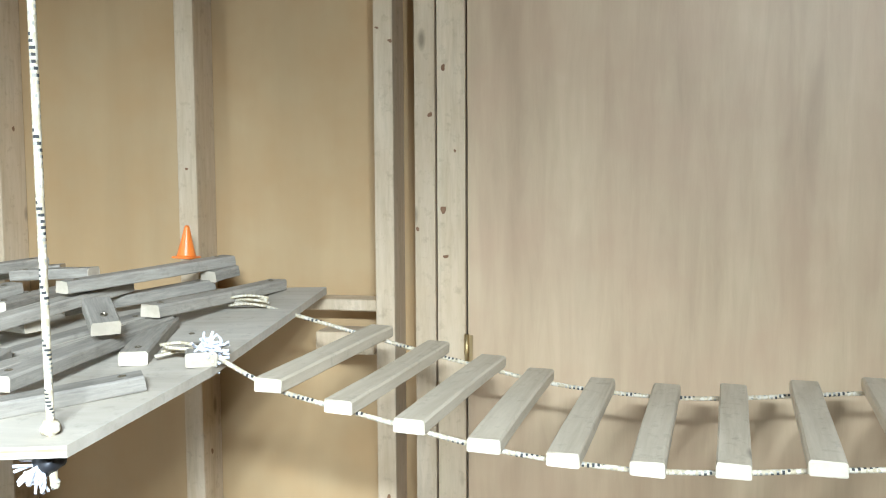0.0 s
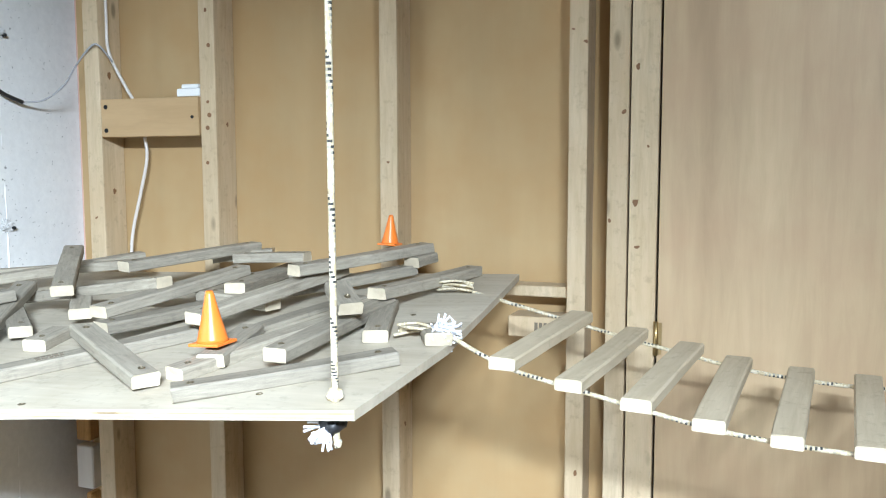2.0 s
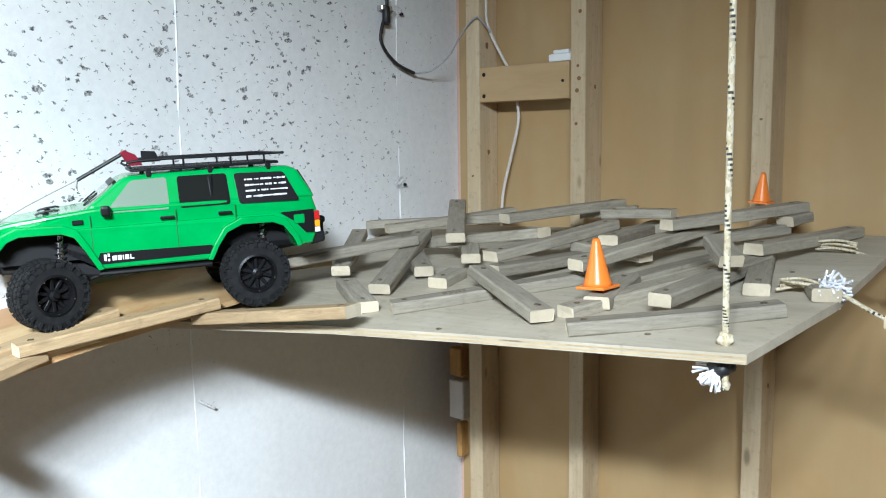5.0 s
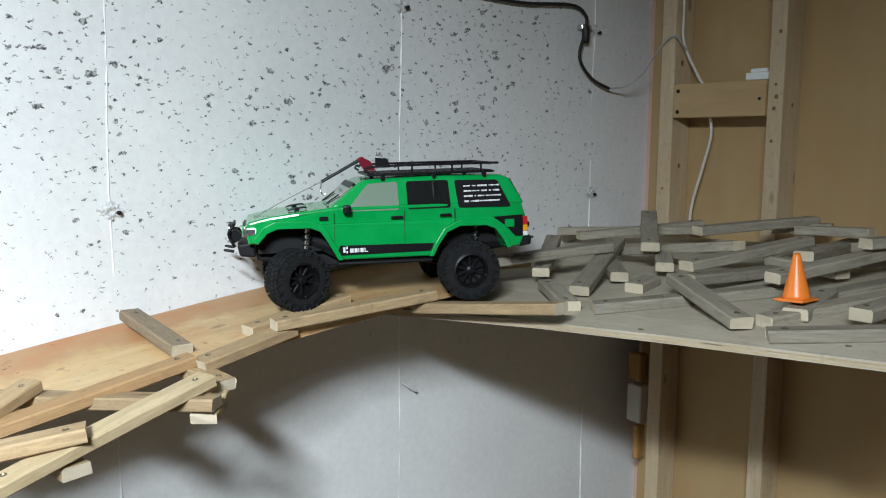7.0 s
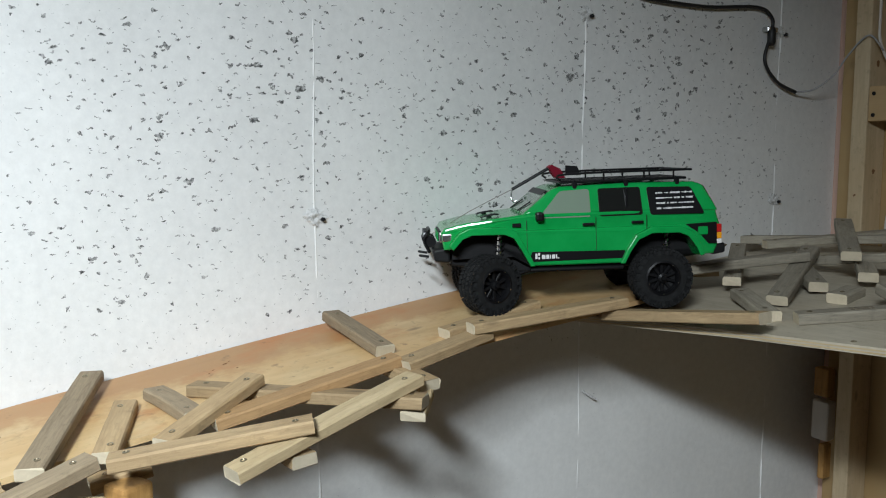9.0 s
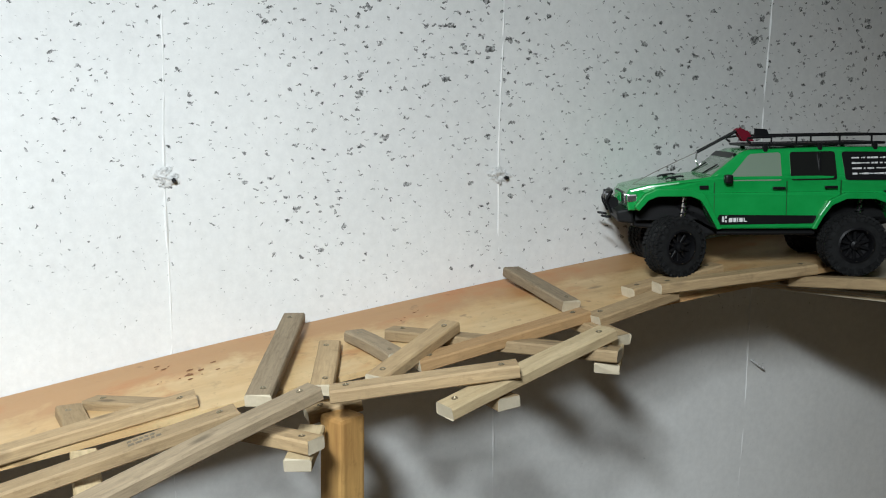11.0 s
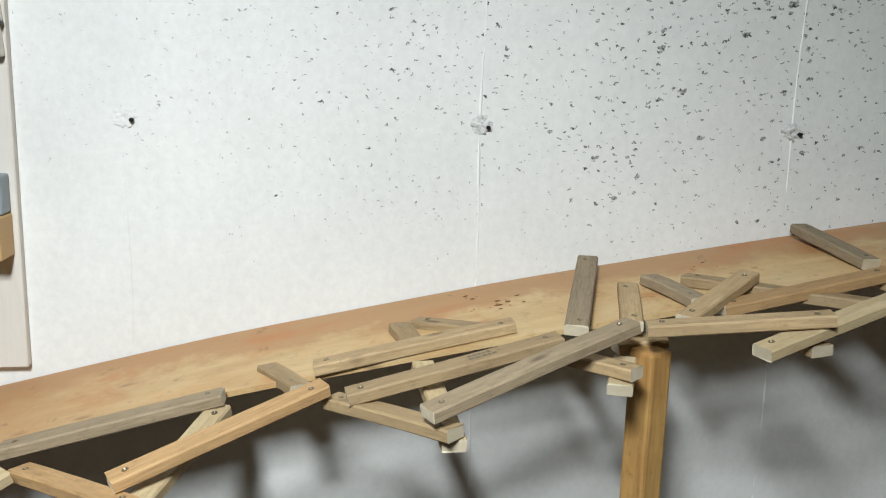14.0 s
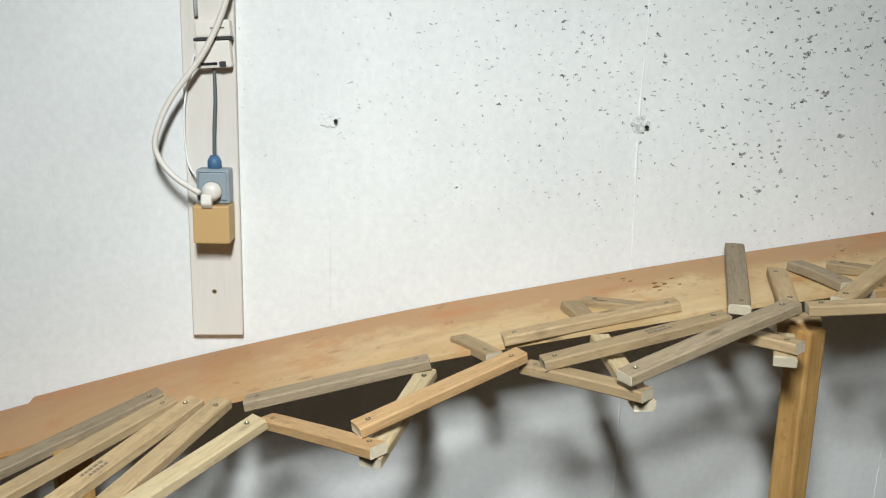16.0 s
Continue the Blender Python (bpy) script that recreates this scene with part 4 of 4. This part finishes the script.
def model_car(m):
    car = thing("model_car", m, "bright green radio-controlled model off-road car with roof rack", "model car")
    FX, RX, HZ = 0.1565, -0.1565, 0.0550
    W = 0.098
    low = [(0.238, 0.121), (0.243, 0.150), (0.236, 0.160), (0.20, 0.168), (0.15, 0.174), (0.093, 0.180), (0.08, 0.181), (-0.10, 0.180), (-0.262, 0.176), (-0.270, 0.150), (-0.266, 0.112), (-0.258, 0.094), (-0.229, 0.092)]
    low += [(-0.222, 0.108), (-0.207, 0.129), (-0.190, 0.136), (-0.140, 0.137), (-0.115, 0.126), (-0.100, 0.105), (-0.089, 0.084)]
    low += [(0.083, 0.086), (0.100, 0.118), (0.113, 0.139), (0.130, 0.146), (0.188, 0.147), (0.205, 0.140), (0.220, 0.121)]
    shell = prism(low, -W, W)
    for v in shell.verts:
        # the nose and tail draw in, the flanks round over
        if v.co.x > 0.15:
            v.co.y *= 1 - 0.10 * (v.co.x - 0.15) / 0.09
        if v.co.x < -0.2:
            v.co.y *= 1 - 0.05 * (-v.co.x - 0.2) / 0.07
        if v.co.z > 0.15:
            v.co.y *= 0.975
    bmesh.ops.bevel(shell, geom=[e for e in shell.edges if len(e.link_faces) == 2 and e.calc_face_angle() > 0.55 and abs(e.verts[0].co.y - e.verts[1].co.y) < 0.05], offset=0.005, segments=3, affect="EDGES", profile=0.5)
    part("body", shell, GREEN, car)
    # cab
    cab = bmesh.new()
    prof = [(0.096, 0.178), (0.040, 0.221), (0.028, 0.2265), (-0.10, 0.229), (-0.225, 0.227), (-0.242, 0.221), (-0.268, 0.172)]
    sides = []
    for s in (-1, 1):
        sides.append([cab.verts.new((x, s * (0.094 - 0.016 * (z - 0.174) / 0.056), z)) for x, z in prof])
    cab.faces.new(sides[0])
    cab.faces.new(sides[1][::-1])
    for i in range(len(prof)):
        j = (i + 1) % len(prof)
        cab.faces.new((sides[0][i], sides[0][j], sides[1][j], sides[1][i]))
    bmesh.ops.recalc_face_normals(cab, faces=cab.faces[:])
    bmesh.ops.bevel(cab, geom=[e for e in cab.edges if e.calc_face_angle() > 0.4], offset=0.006, segments=3, affect="EDGES", profile=0.5)
    part("cab", cab, GREEN, car)

    def pane(points, s, mat, name, lift=0.0012, label=""):
        bm = bmesh.new()
        cx, cz = sum(p[0] for p in points) / len(points), sum(p[1] for p in points) / len(points)
        front, back = [], []
        for x, z in points:
            y = 0.094 - 0.016 * (z - 0.174) / 0.056
            front.append(bm.verts.new((x, s * (y + lift), z)))
            back.append(bm.verts.new((x, s * (y - 0.002), z)))
        bm.faces.new(front)
        bm.faces.new(back[::-1])
        for i in range(len(points)):
            j = (i + 1) % len(points)
            bm.faces.new((front[i], front[j], back[j], back[i]))
        return part(name, bm, mat, car, label)

    def rounded(pts, r=0.004):
        out = []
        for i, p in enumerate(pts):
            p, a, b = Vector(p), Vector(pts[i - 1]), Vector(pts[(i + 1) % len(pts)])
            da, db = (a - p).normalized() * r, (b - p).normalized() * r
            out += [tuple(p + da), tuple(p + (da + db) * 0.32), tuple(p + db)]
        return out

    front_win = rounded([(0.066, 0.172), (0.024, 0.219), (-0.030, 0.221), (-0.030, 0.171)])
    mid_win = rounded([(-0.046, 0.171), (-0.046, 0.221), (-0.124, 0.221), (-0.126, 0.171)])
    rear_win = rounded([(-0.140, 0.170), (-0.136, 0.220), (-0.218, 0.218), (-0.240, 0.169)])
    for s in (-1, 1):
        for name, pts, glass in (("front_window", front_win, PALE_GLASS), ("middle_window", mid_win, DARK_GLASS), ("rear_window", rear_win, SATIN_BLACK)):
            g = pane(pts, s, glass, name, 0.0012)
            cx, cz = sum(p[0] for p in pts) / len(pts), sum(p[1] for p in pts) / len(pts)
            if name == "middle_window":
                part("divider", box(-0.0985, -0.0955, min(s * 0.0865, s * 0.092), max(s * 0.0865, s * 0.092), 0.173, 0.219), SATIN_BLACK, g)
            if name == "rear_window":
                rnd = random.Random(3)
                for row in range(4):
                    x = -0.152
                    z = 0.2085 - 0.0092 * row
                    k = 0
                    while x > -0.218 and k < 14:
                        w = rnd.uniform(0.002, 0.009)
                        h = rnd.uniform(0.0016, 0.0034)
                        y = 0.094 - 0.016 * (z - 0.174) / 0.056 + 0.0016
                        part("print_bar", box(max(x - w, -0.222), x, min(s * y, s * (y + 0.0004)), max(s * y, s * (y + 0.0004)), z - h / 2, z + h / 2), LETTER, g)
                        x -= w + rnd.choice((0.0008, 0.0008, 0.0035))
                        k += 1
    # windscreen and back window
    def sheet_across(p0, p1, half0, half1, mat, name, off):
        bm = bmesh.new()
        d = Vector((p1[0] - p0[0], 0, p1[1] - p0[1])).normalized()
        nrm = Vector((d.z, 0, -d.x)) * off
        q = [(p0[0], -half0, p0[1]), (p0[0], half0, p0[1]), (p1[0], half1, p1[1]), (p1[0], -half1, p1[1])]
        f = [bm.verts.new(Vector(v) + nrm) for v in q]
        b = [bm.verts.new(Vector(v) - nrm) for v in q]
        bm.faces.new(f)
        bm.faces.new(b[::-1])
        for i in range(4):
            j = (i + 1) % 4
            bm.faces.new((f[i], f[j], b[j], b[i]))
        return part(name, bm, mat, car)

    screen = sheet_across((0.091, 0.182), (0.045, 0.219), 0.082, 0.072, PALE_GLASS, "windscreen", 0.0018)
    sheet_across((0.0545, 0.2115), (0.045, 0.2195), 0.074, 0.072, SATIN_BLACK, "sun_strip", 0.0026)
    sheet_across((-0.264, 0.180), (-0.245, 0.218), 0.080, 0.070, DARK_GLASS, "back_window", -0.0016)
    # wheel arches
    for cx, pts in ((FX, [(0.083, 0.086), (0.100, 0.118), (0.113, 0.139), (0.130, 0.146), (0.188, 0.147), (0.205, 0.140), (0.222, 0.121)]), (RX, [(-0.229, 0.092), (-0.222, 0.108), (-0.207, 0.129), (-0.190, 0.136), (-0.140, 0.137), (-0.115, 0.126), (-0.100, 0.105), (-0.089, 0.084)])):
        ccx, ccz = cx, 0.085
        outer = [(ccx + (x - ccx) * 1.12, ccz + (z - ccz) * 1.20 + 0.001) for x, z in pts]
        for s in (-1, 1):
            flare = prism(pts + outer[::-1], s * 0.088, s * 0.1075, None, 0.002, 2)
            part("wheel_arch_flare", flare, GREEN, car)
        part("wheel_well", prism([(x, z - 0.001) for x, z in pts] + [(pts[-1][0], 0.10), (pts[0][0], 0.10)], -0.060, 0.060), BLACK, car)
    # underside
    part("chassis", prism([(0.225, 0.086), (0.225, 0.118), (-0.25, 0.112), (-0.25, 0.086), (-0.09, 0.068), (0.09, 0.068)], -0.042, 0.042, None, 0.004), BLACK, car)
    for s in (-1, 1):
        part("rock_slider", tube([(0.082, s * 0.094, 0.079), (-0.088, s * 0.094, 0.077)], 0.0042, 8, None, 1), SATIN_BLACK, car)
        for x in (FX, RX):
            shock = part("shock_absorber", tube([(x - 0.018, s * 0.052, 0.066), (x - 0.024, s * 0.064, 0.142)], 0.0052, 10, None, 1), CHROME, car)
            coil = [(x - 0.018 - 0.006 * u / 40 + 0.0078 * math.cos(u), s * (0.052 + 0.012 * u / 40), 0.070 + 0.065 * u / 40 + 0.0) for u in range(0, 41)]
            coil = [(px, py + 0.0078 * math.sin(i), pz) for i, (px, py, pz) in enumerate(coil)]
            part("spring", tube(coil, 0.0013, 5, None, 3), SATIN_BLACK, shock)
        for x in (FX - 0.02, RX + 0.02):
            part("link", tube([(x, s * 0.045, 0.056), (x * 0.25, s * 0.03, 0.080)], 0.0035, 8, None, 1), SATIN_BLACK, car)
    for x in (FX, RX):
        part("axle", tube([(x, -0.075, HZ), (x, 0.075, HZ)], 0.009, 12, None, 1), BLACK, car)
        part("differential", lathe([(0.006, -0.02), (0.018, -0.012), (0.020, 0.0), (0.018, 0.012), (0.006, 0.02)], 16, "x"), BLACK, car, "", True).location = (x, 0.012, HZ)
    for x, steer in ((FX, 27), (RX, 0)):
        for s in (-1, 1):
            wheel(car, x, s * 0.0925, HZ, steer, s)
    # side stripe, quarter panel, handles, mirrors
    for s in (-1, 1):
        y0, y1 = sorted((s * 0.0975, s * 0.0992))
        stripe = part("side_stripe", prism([(0.086, 0.094), (0.079, 0.112), (-0.090, 0.108), (-0.094, 0.094)], y0, y1), SATIN_BLACK, car, "black stripe low on the doors")
        y0, y1 = sorted((s * 0.0993, s * 0.0998))
        for x0, x1, z0, z1 in ((0.074, 0.070, 0.099, 0.109), (0.0685, 0.0655, 0.098, 0.102), (0.0685, 0.0655, 0.105, 0.110), (0.062, 0.0555, 0.0985, 0.106), (0.054, 0.0485, 0.0985, 0.106), (0.047, 0.0452, 0.0985, 0.106), (0.0435, 0.0375, 0.0985, 0.106), (0.036, 0.0342, 0.0985, 0.106), (0.0342, 0.030, 0.0985, 0.1002)):
            part("logo_shape", box(x1, x0, y0, y1, z0, z1, 0.0004), LETTER, stripe)
        yy = sorted((s * 0.0935, s * 0.0972))
        quarter = part("quarter_panel", prism([(-0.205, 0.150), (-0.262, 0.152), (-0.262, 0.113), (-0.247, 0.113), (-0.229, 0.133)], *yy), SATIN_BLACK, car, "black graphic panel behind the wheel")
        yy = sorted((s * 0.0973, s * 0.0980))
        part("fuel_flap", box(-0.245, -0.227, *yy, 0.130, 0.145, 0.0012), GREEN, quarter, "green fuel flap")
        for x in (-0.028, -0.118):
            yy = sorted((s * 0.0955, s * 0.1005))
            part("door_handle", box(x - 0.008, x + 0.014, *yy, 0.1555, 0.1605, 0.0015, 2), SATIN_BLACK, car)
        for x in (-0.0385, -0.132, 0.088):
            yy = sorted((s * 0.0962, s * 0.0986))
            part("shut_line", box(x - 0.0006, x + 0.0006, *yy, 0.110 if x > -0.1 else 0.145, 0.170), GAP, car)
        yy = sorted((s * 0.094, s * 0.112))
        part("wing_mirror", box(0.058, 0.072, *yy, 0.168, 0.184, 0.004, 2), SATIN_BLACK, car)
        yy = sorted((s * 0.0965, s * 0.0985))
        part("fender_vent", box(0.098, 0.114, *yy, 0.158, 0.165, 0.0008), SATIN_BLACK, car)
        for z0, z1, mat, label in ((0.133, 0.148, TAIL_RED, "red tail lamp"), (0.121, 0.1325, TAIL_AMBER, "amber turn lamp"), (0.112, 0.1205, WHITE, "white reversing lamp")):
            yy = sorted((s * 0.074, s * 0.0945))
            part("tail_lamp", box(-0.2725, -0.262, *yy, z0, z1, 0.0015, 2), mat, car, label)
        yy = sorted((s * 0.055, s * 0.083))
        part("headlight", box(0.236, 0.2455, *yy, 0.134, 0.152, 0.003, 2), CHROME, car, "clear headlight")
        yy = sorted((s * 0.0855, s * 0.0895))
        part("corner_lamp", box(0.222, 0.2405, *sorted((s * 0.083, s * 0.0895)), 0.136, 0.151, 0.003, 2), CHROME, car, "clear corner lamp")
    part("grille", box(0.238, 0.2455, -0.05, 0.05, 0.132, 0.153, 0.002), BLACK, car)
    for k in range(-4, 5):
        part("grille_bar", box(0.2456, 0.2475, k * 0.0105 - 0.0022, k * 0.0105 + 0.0022, 0.134, 0.151, 0.0006), GREEN, car)
    bumper = part("front_bumper", prism([(0.240, 0.094), (0.268, 0.098), (0.272, 0.118), (0.240, 0.124)], -0.066, 0.066, None, 0.004), BLACK, car)
    for v in bumper.data.vertices:
        if abs(v.co.y) > 0.045:
            v.co.x -= 0.014
    part("winch", lathe([(0.011, -0.03), (0.011, -0.022), (0.007, -0.02), (0.007, 0.02), (0.011, 0.022), (0.011, 0.03)], 14, "y"), SATIN_BLACK, bumper).location = (0.260, 0, 0.132)
    for s in (-1, 1):
        part("bull_bar", tube([(0.262, s * 0.036, 0.112), (0.272, s * 0.036, 0.136), (0.262, s * 0.032, 0.152), (0.262, 0, 0.154)], 0.003, 8, None, 4), SATIN_BLACK, bumper)
        part("shackle", tube([(0.264, s * 0.030, 0.104), (0.279, s * 0.030, 0.107), (0.279, s * 0.037, 0.107), (0.264, s * 0.037, 0.104)], 0.0022, 6, None, 3), SATIN_BLACK, bumper)
        part("spot_lamp", lathe([(0.007, 0), (0.009, 0.006), (0.009, 0.010), (0.006, 0.011)], 14, "x"), DARK_STEEL, bumper, "round spot lamp").location = (0.262, s * 0.02, 0.145)
    rear = part("rear_bumper", prism([(-0.256, 0.090), (-0.282, 0.094), (-0.282, 0.112), (-0.256, 0.114)], -0.088, 0.088, None, 0.004), BLACK, car)
    part("tow_ball", lathe([(0.003, 0), (0.003, 0.012), (0.007, 0.016), (0.007, 0.022), (0.003, 0.026)], 12), SATIN_BLACK, rear, "", True).location = (-0.300, 0, 0.104)
    part("tow_bar", tube([(-0.280, 0, 0.102), (-0.302, 0, 0.104)], 0.0035, 8, None, 1), SATIN_BLACK, rear)
    for s in (-1, 1):
        part("shackle", tube([(-0.280, s * 0.05, 0.102), (-0.293, s * 0.05, 0.104), (-0.293, s * 0.06, 0.104), (-0.280, s * 0.06, 0.102)], 0.0022, 6, None, 3), CHROME, rear)
    # hood latches and washer bar
    for y in (-0.045, 0.045):
        part("hood_latch", tube([(0.165, y, 0.1735), (0.160, y, 0.1765), (0.137, y, 0.1795), (0.132, y, 0.1775)], 0.0018, 6, None, 2), SATIN_BLACK, car)
        part("hood_pin", lathe([(0.005, 0), (0.005, 0.002), (0.002, 0.0045)], 8), SATIN_BLACK, car).location = (0.150, y, 0.1740)
        part("wiper", tube([(0.094, y - 0.02, 0.183), (0.074, y + 0.012, 0.2005)], 0.0013, 5, None, 1), SATIN_BLACK, car)
    # roof rack
    rack = new("roof_rack")
    rack.parent = car
    rack["label"] = "black wire roof rack"
    zt, zb = 0.249, 0.234
    x0, x1, hw = 0.020, -0.212, 0.074
    part("upper_rail", tube([(x0, hw, zb + 0.004), (x0 - 0.012, hw, zt), (x1 + 0.008, hw, zt), (x1, hw * 0.92, zt), (x1, -hw * 0.92, zt), (x1 + 0.008, -hw, zt), (x0 - 0.012, -hw, zt), (x0, -hw, zb + 0.004)], 0.0022, 8, None, 4), SATIN_BLACK, rack)
    part("lower_rail", tube([(x0, hw, zb), (x1, hw, zb), (x1, -hw, zb), (x0, -hw, zb), (x0, hw, zb)], 0.0024, 8, None, 1), SATIN_BLACK, rack)
    for i in range(13):
        y = -hw + (i + 0.5) * 2 * hw / 13
        part("slat", box(x1, x0, y - 0.0026, y + 0.0026, zb - 0.002, zb + 0.0012), SATIN_BLACK, rack)
    for x in (x0 - 0.075, x0 - 0.15):
        part("crossbar", tube([(x, -hw, zb - 0.003), (x, hw, zb - 0.003)], 0.0022, 6, None, 1), SATIN_BLACK, rack)
    for s in (-1, 1):
        for x in (-0.06, -0.135, -0.19):
            part("stanchion", tube([(x, s * hw, zb), (x, s * hw, zt)], 0.0018, 6, None, 1), SATIN_BLACK, rack)
        for x in (-0.005, -0.10, -0.195):
            yy = sorted((s * (hw - 0.004), s * (hw + 0.006)))
            part("rack_foot", box(x - 0.004, x + 0.004, *yy, 0.219, 0.236, 0.0015), SATIN_BLACK, rack)
    # winch mast on the roof front
    mast = new("winch_mast")
    mast.parent = car
    mast["label"] = "black boom on a red anodised bracket"
    for y in (-0.006, 0.012):
        part("bracket", prism([(0.018, 0.240), (-0.002, 0.240), (0.008, 0.258), (0.024, 0.266), (0.032, 0.262)], y, y + 0.004, None, 0.0008), RED, mast)
    part("boom", tube([(0.020, 0.005, 0.264), (0.100, 0.005, 0.222)], 0.0032, 8, None, 1), SATIN_BLACK, mast)
    part("hook", tube([(0.100, 0.005, 0.222), (0.102, 0.005, 0.208), (0.098, 0.005, 0.198), (0.092, 0.005, 0.200)], 0.0016, 6, None, 3), CHROME, mast)
    part("side_plate", prism([(0.0, 0.245), (-0.030, 0.245), (-0.022, 0.262), (0.0, 0.264)], 0.020, 0.024, None, 0.001), SATIN_BLACK, mast)
    part("winch_line", tube([(0.100, 0.005, 0.222), (0.180, 0.005, 0.185), (0.262, 0.003, 0.140)], 0.0008, 5, None, 2), material("thin_line", (0.25, 0.22, 0.2), 0.6), mast)
    return car


front_axle, rear_axle = Vector((0.214, -1.066, 1.369)), Vector((0.344, -0.788, 1.381))
ahead = (front_axle - rear_axle).normalized()
left = Vector((0, 0, 1)).cross(ahead).normalized()
up = ahead.cross(left).normalized()
left = up.cross(ahead)
m = Matrix((ahead, left, up)).transposed().to_4x4()
m.translation = (front_axle + rear_axle) / 2 - (left * 0.0925 + up * 0.0550) * 0.977
model_car(m).scale = (0.977, 0.977, 0.977)

gouge = tagged(part("rebar_stub", tube([(0.0, -0.690, 1.072), (0.010, -0.680, 1.064), (0.012, -0.662, 1.052)], 0.003, 6, None, 2), ROUGH_CEMENT), "grey stub sticking out of the concrete below the ramp", "stub")
